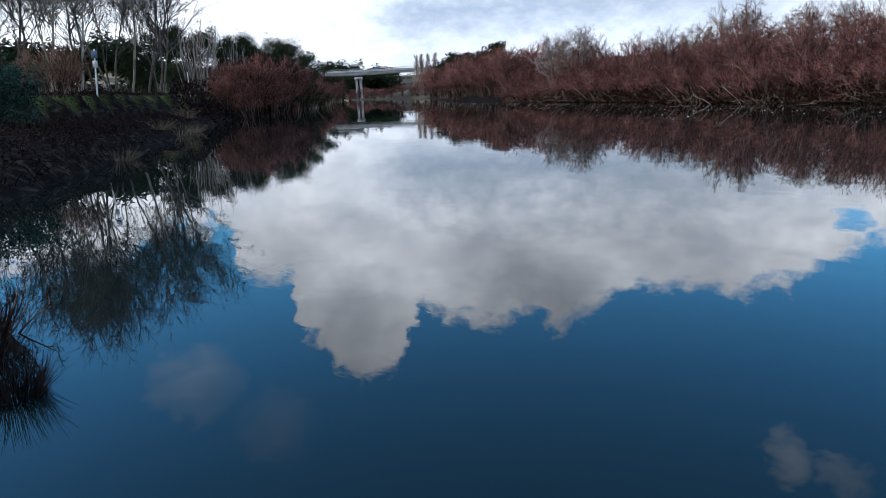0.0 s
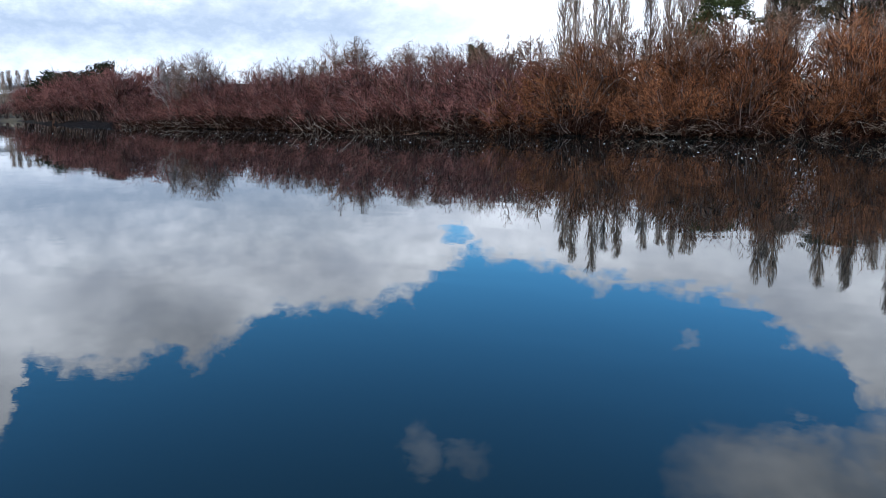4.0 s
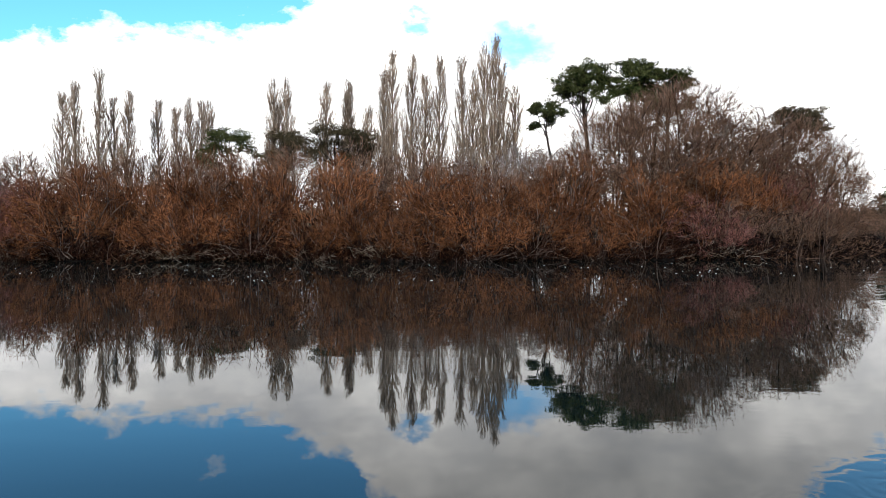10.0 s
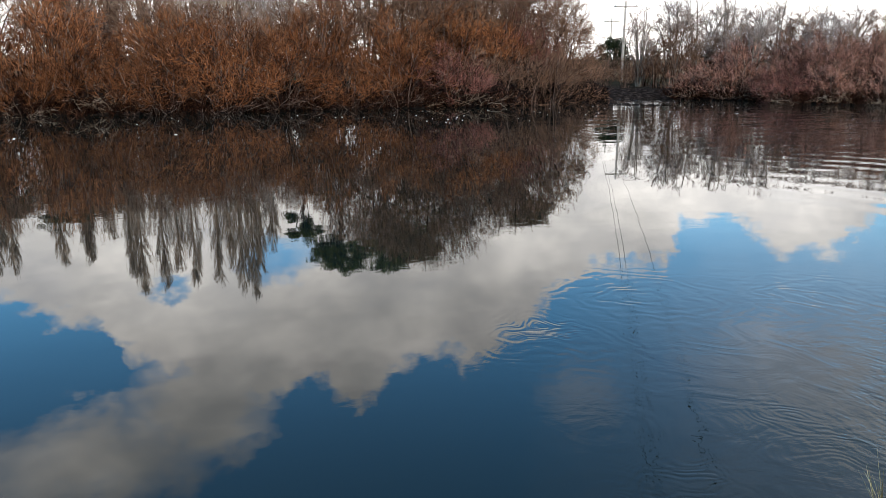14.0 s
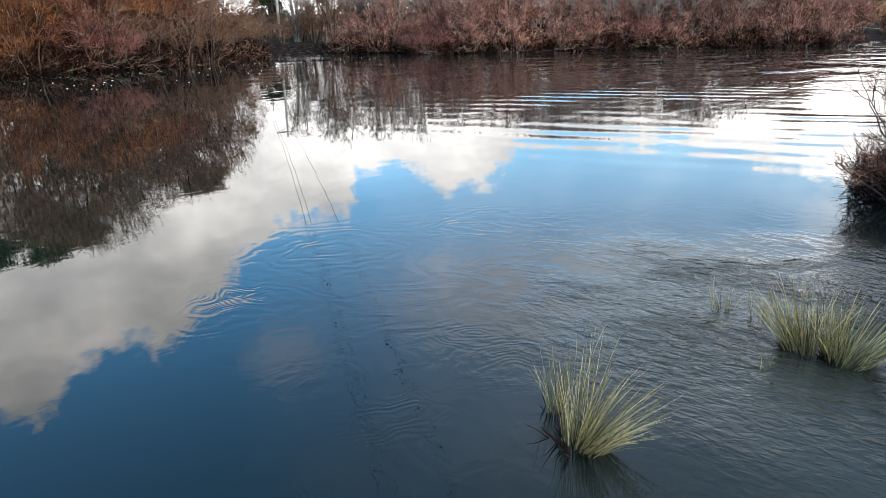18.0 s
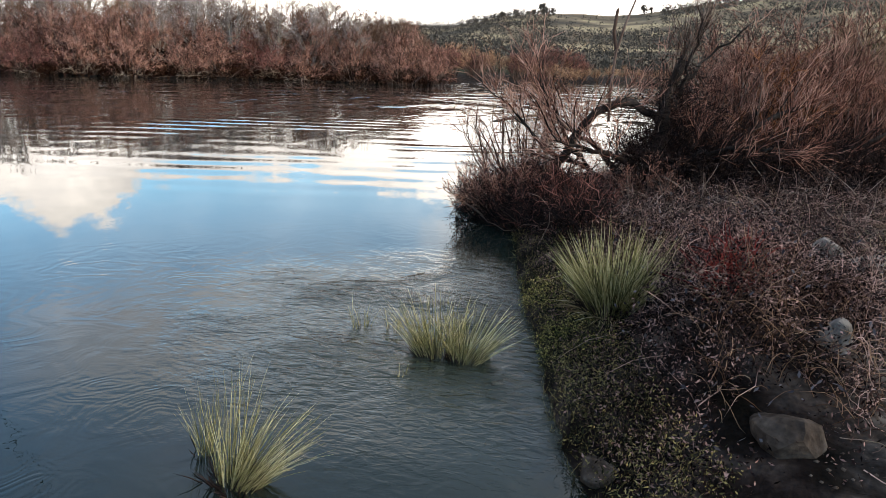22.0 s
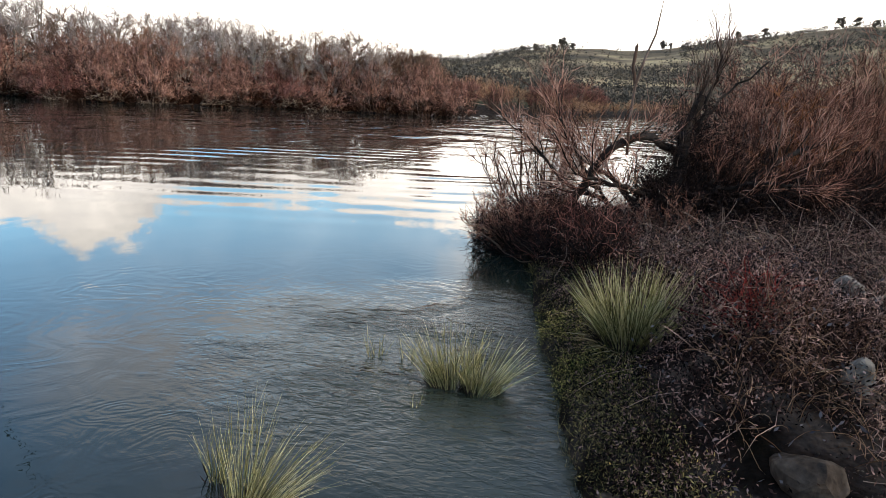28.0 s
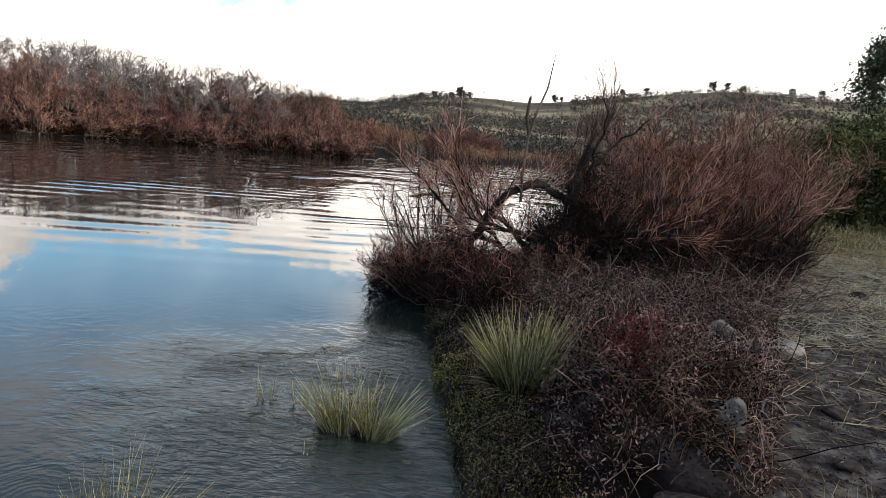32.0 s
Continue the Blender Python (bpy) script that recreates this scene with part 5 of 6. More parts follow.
# ---- near things ----
def tussock(x, y, z, high, n, seed, splay, label, lean=(0.0, 0.0), mat=None, r=0.10, upright=1.0, name="tussock_grass", blade=0.0027):
    rng = np.random.default_rng(seed)
    ob = thing(name, label, "grass tussock", "tussocks")
    ob.location = (x, y, z)
    a = rng.uniform(0, 2 * np.pi, n)
    q = np.sqrt(rng.uniform(0, 1, n)) * r
    st = np.stack([q * np.cos(a), q * np.sin(a), np.full(n, -0.06)], 1)
    o = rng.uniform(0.05, 1, n) ** 0.8 * splay
    way = np.stack([np.cos(a) * o + lean[0], np.sin(a) * o + lean[1], np.full(n, upright)], 1)
    p = grow(rng, st, way, high * rng.uniform(0.4, 1.3, n), 6, 0.05, -0.09)
    part("blades", tube_data(p, taper(n, 6, blade, blade * 0.5, rng, 0.35)), mat or M_TUSSOCK, ob)
    k = n // 4
    a = rng.uniform(0, 2 * np.pi, k)
    st = np.stack([r * 0.9 * np.cos(a), r * 0.9 * np.sin(a), np.full(k, -0.05)], 1)
    way = np.stack([np.cos(a) * 0.6, np.sin(a) * 0.6, rng.uniform(0.4, 1.2, k)], 1)
    p = grow(rng, st, way, high * rng.uniform(0.2, 0.45, k), 4, 0.1, -0.05)
    part("base", tube_data(p, taper(k, 4, 0.005, 0.002, rng)), M_DARKBRUSH, ob, "short dark blades round the base")
    if z == 0.0:
        return ob
    k = n // 9
    a = rng.uniform(0, 2 * np.pi, k)
    st = np.stack([r * np.cos(a), r * np.sin(a), np.full(k, -0.02)], 1)
    way = np.stack([np.cos(a), np.sin(a), rng.uniform(0.1, 0.5, k)], 1)
    p = grow(rng, st, way, high * rng.uniform(0.3, 0.6, k), 5, 0.08, -0.12)
    part("dead_blades", tube_data(p, taper(k, 5, 0.0035, 0.0016, rng)), M_DRYGRASS, ob, "brown dead blades hanging round the base")
    return ob


tussock(4.62, 0.97, 0.0, 0.42, 260, 201, 0.62, "green and straw rush tussock standing in shallow water", r=0.11, lean=(0.0, 0.12), blade=0.0023)
tussock(4.60, 0.74, 0.0, 0.40, 260, 216, 0.66, "rush tussock leaning towards the bank in shallow water", r=0.11, lean=(0.0, -0.25), blade=0.0023)
tussock(5.15, -0.25, ground_z(5.15, -0.25) + 0.03, 0.60, 700, 202, 0.7, "straw-green rush tussock on the water's edge", r=0.16)
tussock(2.77, 1.57, 0.0, 0.54, 110, 203, 0.24, "pale green rush tussock upright in the current", lean=(0.04, -0.06), r=0.05, blade=0.0014)
tussock(2.75, 1.50, 0.0, 0.46, 220, 217, 0.42, "pale green rush tussock leaning over in the current", lean=(0.2, -0.55), r=0.06, blade=0.0014)
tussock(2.98, 1.80, 0.0, 0.34, 60, 204, 0.3, "thin upright sprig of pale rushes in the river", r=0.04, blade=0.0014)
tussock(4.95, 1.62, 0.0, 0.24, 26, 205, 0.3, "small rush shoots poking out of the water", r=0.06)
tussock(4.98, 1.38, 0.0, 0.2, 20, 206, 0.3, "small rush shoots poking out of the water", r=0.05)
tussock(4.2, 1.1, 0.0, 0.12, 14, 207, 0.3, "small rush shoots poking out of the water", r=0.05)
for az, d, hgt, sd in ((-87.5, 29.5, 0.6, 208), (-84.5, 44, 0.8, 209), (-83.2, 48, 0.9, 210), (-82.2, 52, 0.8, 211), (-82.6, 58, 1.0, 214)):
    x, y = polar(az, d)
    t = tussock(x, y, max(ground_z(x, y), 0), hgt, 130, sd, 1.0, "straw-coloured grass tussock on the cut bank", mat=M_DRYGRASS, r=0.3)
    t.scale = (1.6, 1.6, 1.0)


# the old willow by the water on the near bank
def old_willow():
    rng = np.random.default_rng(301)
    ob = thing("old_willow", "sprawling dark willow with arching trunk, red twigs and dead snag", "tree")
    ox, oy = 9.9, -0.75
    ob.location = (ox, oy, ground_z(ox, oy))
    limbs = []

    def limb(pts, r0, r1, K=10, sides=7):
        pts = np.array(pts, float)
        t = np.linspace(0, 1, len(pts))
        u = np.linspace(0, 1, K)
        p = np.stack([np.interp(u, t, pts[:, k]) for k in range(3)], 1)
        for _ in range(2):
            p[1:-1] = (p[:-2] + 2 * p[1:-1] + p[2:]) / 4
        p[1:-1] += rng.normal(0, 0.025, (K - 2, 3))
        limbs.append((p, r0, r1))
        return p

    limb([(0, 0, -0.2), (-0.05, -0.1, 0.6), (0.1, -0.15, 1.2), (0.0, -0.3, 1.8)], 0.13, 0.05)
    limb([(-0.2, 1.3, -0.2), (-0.3, 1.15, 0.35), (-0.3, 0.85, 0.85), (-0.2, 0.5, 1.15), (0.0, 0.1, 1.0), (0.1, -0.3, 0.7)], 0.058, 0.05, 14)
    limb([(-0.2, 0.7, 0.1), (-0.1, 1.0, 0.45), (0.1, 1.3, 0.9), (0.2, 1.55, 1.3)], 0.04, 0.015)
    limb([(0.1, -0.25, 1.3), (0.25, -0.55, 1.65), (0.35, -0.85, 1.9), (0.4, -1.15, 2.2)], 0.022, 0.008)
    limb([(0.1, -0.3, 1.2), (0.1, -0.42, 1.8), (0.1, -0.46, 2.2)], 0.03, 0.010)
    limb([(0.1, -0.4, 0.2), (0.4, -1.2, 0.7), (0.6, -2.0, 1.25)], 0.06, 0.025)
    limb([(0.3, -0.5, 0.1), (1.2, -1.8, 0.6), (1.8, -3.0, 1.3)], 0.06, 0.025)
    limb([(0.4, -0.4, 0.1), (1.6, -0.8, 0.8), (2.8, -1.6, 1.5)], 0.05, 0.025)
    limb([(0.2, 0.2, 0.0), (0.9, 0.9, 0.5), (1.5, 1.6, 0.9)], 0.05, 0.02)
    limb([(0.2, 0.4, 0.0), (-0.2, 1.1, 0.3), (-0.1, 1.7, 0.7), (0.1, 2.1, 1.1)], 0.035, 0.015)
    limb([(0.5, -0.9, 0.1), (0.2, -2.2, 0.5), (0.3, -3.2, 1.0)], 0.045, 0.02)
    limb([(0.0, -0.2, 0.3), (-0.5, -0.8, 0.6), (-0.6, -1.5, 0.7)], 0.04, 0.015)
    limb([(0.0, 0.2, 0.3), (-0.5, 0.7, 0.5), (-0.7, 1.3, 0.6)], 0.04, 0.015)
    for k, (p, a, b) in enumerate(limbs):
        part("limb" if k else "trunk", tube_data(p[None], np.linspace(a, b, len(p))[None], 8), M_BARK_DARK, ob, "" if k else "blackish leaning trunk")
    sn = np.array([[(-0.2, 0.58, 0.85), (-0.42, 0.60, 1.2), (-0.45, 0.58, 1.7), (-0.45, 0.50, 2.05), (-0.45, 0.40, 2.35), (-0.45, 0.33, 2.95)]], float)
    part("snag", merge([tube_data(sn, np.array([[0.02, 0.02, 0.018, 0.016, 0.012, 0.006]]), 7),
                        tube_data(np.array([[(-0.45, 0.58, 1.75), (-0.45, 0.63, 1.95), (-0.45, 0.61, 2.2), (-0.45, 0.60, 2.25)]], float), np.array([[0.022, 0.02, 0.02, 0.012]]), 6)]),
         M_STEM, ob, "bare bleached dead stem with a forked tip")
    P = np.stack([np.stack([np.interp(np.linspace(0, 1, 8), np.linspace(0, 1, len(p)), p[:, k]) for k in range(3)], 1) for p, _, _ in limbs])
    c, d, t = shoots(rng, P[[4, 0]], 17, 0.3, 1.0, 0.8, 0.8)
    f1 = grow(rng, c, d, rng.uniform(0.3, 0.8, len(c)), 6, 0.12, 0.06)
    c, d, t = shoots(rng, f1, 6, 0.1, 1.0, 0.45, 0.3)
    f2 = grow(rng, c, d, rng.uniform(0.2, 0.5, len(c)), 4, 0.12, 0.08)
    tagged(part("top_brush", merge([tube_data(f1, taper(len(f1), 6, 0.0065, 0.0035, rng)), tube_data(f2, taper(len(f2), 4, 0.0036, 0.0022, rng))]), M_STEM, ob), "sparse brown upright twigs", kind="stuff")
    P = P[[1, 2, 5, 6, 7, 8, 9, 10, 11, 12]]
    c, d, t = shoots(rng, P, 10, 0.15, 1.0, 0.8, 0.3)
    s1 = grow(rng, c, d, rng.uniform(0.3, 0.8, len(c)), 6, 0.10, 0.08)
    c, d, t = shoots(rng, s1, 9, 0.1, 1.0, 0.6, 0.3)
    s2 = grow(rng, c, d, rng.uniform(0.15, 0.5, len(c)), 4, 0.09, 0.07)
    c, d, t = shoots(rng, s2, 4, 0.15, 1.0, 0.6, 0.1)
    s3 = grow(rng, c, d, rng.uniform(0.12, 0.35, len(c)), 3, 0.08, 0.05)
    tagged(part("brushwood", merge([tube_data(s1, taper(len(s1), 6, 0.011, 0.005, rng), 4)]), M_BARK_DARK, ob), "dark side branches", kind="stuff")
    part("crown", merge([tube_data(s2, taper(len(s2), 4, 0.0045, 0.003, rng)), tube_data(s3, taper(len(s3), 3, 0.0034, 0.002, rng))]), M_TWIG_MAUVE, ob, "dense dull red leafless twigs")
    # dark core: the shade inside the crown is put into the twigs' colour
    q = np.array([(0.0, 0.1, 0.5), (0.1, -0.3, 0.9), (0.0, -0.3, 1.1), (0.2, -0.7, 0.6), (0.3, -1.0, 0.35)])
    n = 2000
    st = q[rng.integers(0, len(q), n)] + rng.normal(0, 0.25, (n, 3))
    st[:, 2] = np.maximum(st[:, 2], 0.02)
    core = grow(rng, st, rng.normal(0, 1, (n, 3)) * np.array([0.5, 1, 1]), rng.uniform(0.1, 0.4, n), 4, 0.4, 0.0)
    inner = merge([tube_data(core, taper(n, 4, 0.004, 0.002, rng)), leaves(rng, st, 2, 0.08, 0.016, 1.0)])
    tagged(part("inner_brush", inner, M_DARKBRUSH, ob), "matted twigs and dead leaves round the trunk, black for shade", kind="stuff")
    return ob


old_willow()


def near_shrub(x, y, high, wide, seed, mat, label, stems=16, lean=(0, 0), dens=1.0, r=1.0):
    rng = np.random.default_rng(seed)
    ob = thing("willow_shrub", label, "shrub", "shrubs on the near bank")
    ob.location = (x, y, max(0, ground_z(x, y)))
    a = rng.uniform(0, 2 * np.pi, stems)
    q = rng.uniform(0.0, 0.22, stems) * wide
    st = np.stack([q * np.cos(a), q * np.sin(a), 0 * a - 0.1], 1)
    o = rng.uniform(0.1, 1.0, stems) * wide / high * 0.95
    way = np.stack([np.cos(a) * o + lean[0], np.sin(a) * o + lean[1], np.ones(stems)], 1)
    s0 = grow(rng, st, way, rng.uniform(0.5, 0.85, stems) * high, 7, 0.12, 0.02)
    s1 = spray(rng, s0, int(8 * dens), 0.12, 1.0, 0.7, 0.3, high * 0.25, 5, 0.16, 0.10, 0.3)
    s2 = spray(rng, s1, 7, 0.12, 1.0, 0.7, 0.1, high * 0.12, 4, 0.28, 0.02)
    s3 = spray(rng, s2, 3, 0.15, 1.0, 0.7, 0.08, high * 0.06, 3, 0.25)
    part("trunk", merge([tube_data(s0, taper(stems, 7, 0.024 * r, 0.009 * r, rng), 5), tube_data(s1, taper(len(s1), 5, 0.011 * r, 0.005 * r, rng), 3)]), M_STEM, ob, "grey-brown slender stems")
    part("crown", merge([tube_data(s2, taper(len(s2), 4, 0.0052 * r, 0.0032 * r, rng)), tube_data(s3, taper(len(s3), 3, 0.0036 * r, 0.002 * r, rng))]), mat, ob)
    return ob


near_shrub(10.5, 1.0, 1.85, 1.8, 311, M_TWIG_MAUVE, "red-twigged bare willow leaning over the water", lean=(-0.05, 0.25), stems=15, r=0.65, dens=0.65)
near_shrub(9.35, 1.1, 1.0, 1.1, 319, M_TWIG_MAUVE, "low willow twigs hanging over the water", stems=26, lean=(-0.15, 0.3), r=0.6, dens=0.85)
near_shrub(9.7, 0.55, 1.35, 1.0, 323, M_TWIG_MAUVE, "thin red-brown willow twigs under the arching trunk", stems=15, r=0.55, dens=0.6)
near_shrub(9.2, -0.7, 0.75, 1.0, 320, M_TWIG_MAUVE, "low willow twigs round the old trunk", stems=22, r=0.6, dens=0.8)
near_shrub(11.2, 1.0, 2.5, 1.5, 312, M_TWIG_ORANGE, "orange-twigged bare willow beside the water", stems=13, r=0.55, dens=0.45)
near_shrub(10.75, -2.45, 2.1, 0.9, 321, M_TWIG_RED, "orange-red bare willow shrub among the mauve ones", stems=14, r=0.7, dens=0.7)
near_shrub(11.2, -1.8, 2.6, 1.4, 313, M_TWIG_MAUVE, "tall red-brown bare willow shrub", stems=28, r=0.8, dens=0.9)
near_shrub(12.2, -2.9, 3.0, 1.7, 314, M_TWIG_MAUVE, "tall red-brown bare willow shrub", stems=26, r=0.85, dens=0.9)
near_shrub(11.3, -2.9, 2.2, 1.4, 322, M_TWIG_MAUVE, "dark red bare willow shrub", stems=28, r=0.75, dens=0.9)
near_shrub(11.8, -4.0, 2.4, 1.5, 315, M_TWIG_MAUVE, "russet bare willow shrub", stems=26, r=0.75, dens=0.9)
near_shrub(13.6, -4.4, 3.0, 1.9, 316, M_TWIG_BROWN, "grey-brown bare willow shrub with fine twigs", stems=24, r=0.95)
near_shrub(17.5, -6.6, 3.2, 2.2, 317, M_TWIG_BROWN, "brown bare willow shrub with fine twigs", stems=20, r=1.4)
near_shrub(17.5, -3.0, 3.0, 2.6, 318, M_TWIG_MAUVE, "tall red-brown bare willow shrub", stems=20, r=1.2)
# green shrubs and a gum tree along the track
for x, y, h, w, sd in ((22, -10.0, 2.9, 2.2, 331), (24.5, -12.0, 3.1, 2.4, 332), (20.5, -8.3, 2.5, 1.9, 333), (27, -14, 3.3, 2.4, 334), (22.5, -12.0, 2.7, 2.2, 335)):
    t = leafy_tree(sd, h, w, M_GREEN_LEAF if sd % 2 else M_EVERGREEN, 110, 0.03, 0.08, 34, "dense olive-green shrub beside the track", "green_shrub", "shrub")
    t.matrix_world = pose(x, y, ground_z(x, y))
gx, gy = polar(117.8, 58)
gum = leafy_tree(341, 12.0, 4.6, M_GUM, 150, 0.3, 0.13, 80, "tall dark gum tree with an open crown", "gum_tree", "tree")
gum.matrix_world = pose(gx, gy, ground_z(gx, gy))


# tangles of dead canes, fallen leaves and grass on the near bank
def scatter(seed, n, x0, x1, y0, y1, dmin, dmax):
    rng = np.random.default_rng(seed)
    x, y = rng.uniform(x0, x1, n * 6), rng.uniform(y0, y1, n * 6)
    d = shore_distance(x, y)
    ok = (d > dmin) & (d < dmax)
    x, y = x[ok][:n], y[ok][:n]
    return rng, x, y, np.maximum(height(x, y), 0)


def tangle(name, label, seed, n, area, dmin, dmax, ln, r, mat, up=0.8, sag=-0.25, K=6, mask=None, curl=0.22, lift=0.0):
    rng, x, y, z = scatter(seed, n, *area, dmin, dmax)
    if mask is not None:
        k = mask(x, y)
        x, y, z = x[k], y[k], z[k]
    n = len(x)
    way = np.stack([rng.normal(0, 1, n), rng.normal(0, 1, n), rng.uniform(0.1, up * 2, n)], 1)
    p = grow(rng, np.stack([x, y, z - 0.03 + rng.uniform(0, 1, n) * lift], 1), way, rng.uniform(0.4, 1.3, n) * ln, K, curl, sag)
    gz = np.maximum(height(p[..., 0], p[..., 1]), 0.0)
    p[..., 2] = np.maximum(p[..., 2], gz + 0.01)
    v, f = tube_data(p, taper(n, K, r, r * 0.5, rng, 0.4))
    ob = new(name, to_mesh(name, v, f, mat))
    return tagged(ob, label, "undergrowth", kind="stuff")


def off_track(x, y):
    """Outside the bare track along the bank, clear of the tussock and the rocks."""
    az = np.degrees(np.arctan2(x, y))
    clear = (np.hypot(x - 5.15, y + 0.25) > 0.32) & (np.hypot(x - 3.23, y + 1.0) > 0.33) & (np.hypot(x - 4.02, y + 1.41) > 0.27) & (np.hypot(x - 5.95, y + 1.88) > 0.32)
    return clear & ~((az > 111 + np.abs(np.hypot(x, y) - 8) * 0.35) & (np.hypot(x, y) < 25))


def cane_patch(x, y):
    """Where dead canes show through the dark leaves."""
    return off_track(x, y) & (bumps(x, y, 0.6, 0.9) + 0.75 * smooth(0.5, 1.4, shore_distance(x, y)) > 0.42)


def edge_brush(x, y):
    """Brush that leans out over the water by the willows and draws back along the bank."""
    return shore_distance(x, y) > (8.9 - x) * 0.35 - 0.2


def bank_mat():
    """Turf and leaves that clothe the cut bank, near black because the bank's shadow is in the colour."""
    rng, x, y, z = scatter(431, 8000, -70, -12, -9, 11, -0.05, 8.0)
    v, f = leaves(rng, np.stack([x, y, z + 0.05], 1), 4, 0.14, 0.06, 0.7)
    tagged(new("cut_bank_turf", to_mesh("cut_bank_turf", v, f, M_DARKBRUSH, False)), "turf and dead leaves clothing the cut bank, darkened for shade", "undergrowth", kind="stuff")


BANK = (3.0, 12.5, -5.0, 2.6)
tangle("bramble_canes", "tangle of dead grey-brown bramble canes on the bank", 401, 1900, BANK, 0.5, 4.4, 0.6, 0.0036, M_CANE, K=5, mask=off_track)
tangle("bramble_canes", "matted thin dead stems low on the bank", 402, 6500, BANK, 0.15, 4.8, 0.26, 0.0024, M_CANE, up=0.7, K=5, mask=cane_patch, curl=0.5, lift=0.2)
tangle("bramble_canes", "dense mound of curled dead bramble canes", 410, 6000, (3.0, 6.8, -2.3, 0.3), 0.5, 2.3, 0.24, 0.0024, M_CANE, up=0.8, K=5, mask=cane_patch, curl=0.5, lift=0.3)
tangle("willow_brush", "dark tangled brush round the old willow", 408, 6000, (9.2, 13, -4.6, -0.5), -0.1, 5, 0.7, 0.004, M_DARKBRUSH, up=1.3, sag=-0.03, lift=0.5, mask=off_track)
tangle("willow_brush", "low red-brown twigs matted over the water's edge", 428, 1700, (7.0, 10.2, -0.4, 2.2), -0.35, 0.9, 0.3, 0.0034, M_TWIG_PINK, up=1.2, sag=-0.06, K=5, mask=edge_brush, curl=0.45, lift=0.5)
# shade under the overhang, put into the colour of these twigs
tangle("willow_brush", "tangled twigs at the water's edge, black for shade under the willows", 429, 5500, (7.0, 10.2, -0.4, 2.2), -0.35, 0.9, 0.3, 0.004, M_DARKBRUSH, up=1.0, sag=-0.06, K=5, mask=edge_brush, curl=0.45, lift=0.4)
tangle("willow_brush", "pale dead stems caught in the brush", 409, 700, (7.5, 12, -4.0, 2.5), 0, 5, 0.7, 0.006, M_DEADSTEM, up=0.5, sag=-0.12)
tangle("bank_grass", "short green and yellow grass along the waterline", 403, 4200, (3.0, 9.5, -1.2, 1.6), -0.05, 0.5, 0.12, 0.002, M_HERB, up=2.5, sag=-0.05, K=4)
tangle("dry_grass", "pale dry grass on the trodden bank", 404, 2400, (4, 16, -9, -0.5), 1.2, 9, 0.26, 0.0028, M_DRYGRASS, up=1.2, sag=-0.2, K=4)
tangle("red_stems", "patch of bright red bramble shoots", 405, 190, (4.45, 4.85, -1.06, -0.76), 0.3, 4, 0.34, 0.0036, M_REDSTEM, up=1.2, sag=-0.05, K=5, curl=0.4, lift=0.2)
tangle("dry_grass", "tuft of pale dry grass beside the track", 406, 280, (2.85, 3.1, -1.78, -1.52), 0.3, 4, 0.32, 0.0026, M_DRYGRASS, up=1.8, sag=-0.12, K=5)
tangle("dead_fern", "brown dead fern fronds drooping over the bank", 425, 700, (3.3, 4.7, -1.6, -0.7), 0.6, 2.2, 0.30, 0.0024, M_FERN, up=1.6, sag=-0.32, K=6, mask=off_track, curl=0.12, lift=0.3)
# the cut bank lies in shadow; its brush carries that in its colour
tangle("cut_bank_brush", "matted grass and brush hanging over the cut bank, darkened for shade", 421, 2600, (-60, -14, -6, 9), -0.1, 6.0, 0.8, 0.014, M_DARKBRUSH, up=0.9, sag=-0.2, K=4)
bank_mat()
tangle("lawn_grass", "mown green grass on the river lawn", 422, 3500, (-75, -30, -12, 6), 11.0, 20, 0.22, 0.02, M_LAWN, up=2.0, sag=-0.05, K=3)
tangle("dead_stalks", "pale dead stalks flattened beside the track", 423, 3000, (6.0, 11.5, -5.2, -0.2), 0.6, 7, 0.45, 0.0042, M_DEADSTEM, up=0.5, sag=-0.14, K=5, mask=off_track)
tangle("track_straw", "pale straw trodden into the track", 424, 5200, (4.5, 16, -9, -1.8), 1.5, 12, 0.3, 0.003, M_DRYGRASS, up=0.35, sag=-0.15, K=4, mask=lambda x, y: ~off_track(x, y))
tangle("trodden_grass", "flattened pale dead grass beyond the rocks", 426, 12000, (6.4, 14, -8, -2.0), 1.5, 12, 0.22, 0.0035, M_STRAW, up=0.4, sag=-0.12, K=4, mask=lambda x, y: ~off_track(x, y))
tangle("fallen_twigs", "thin fallen twigs over the trodden earth", 427, 1100, (2.3, 6.2, -3.6, -1.2), 0.8, 5, 0.16, 0.0022, M_STEM, up=0.25, sag=-0.1, K=4, mask=lambda x, y: ~off_track(x, y))
tangle("verge_grass", "dry grass verge at the foot of the shrubs", 407, 2600, (12, 24, -10, -4), 1, 14, 0.32, 0.006, M_DRYGRASS, up=2.0, sag=-0.05, K=3)


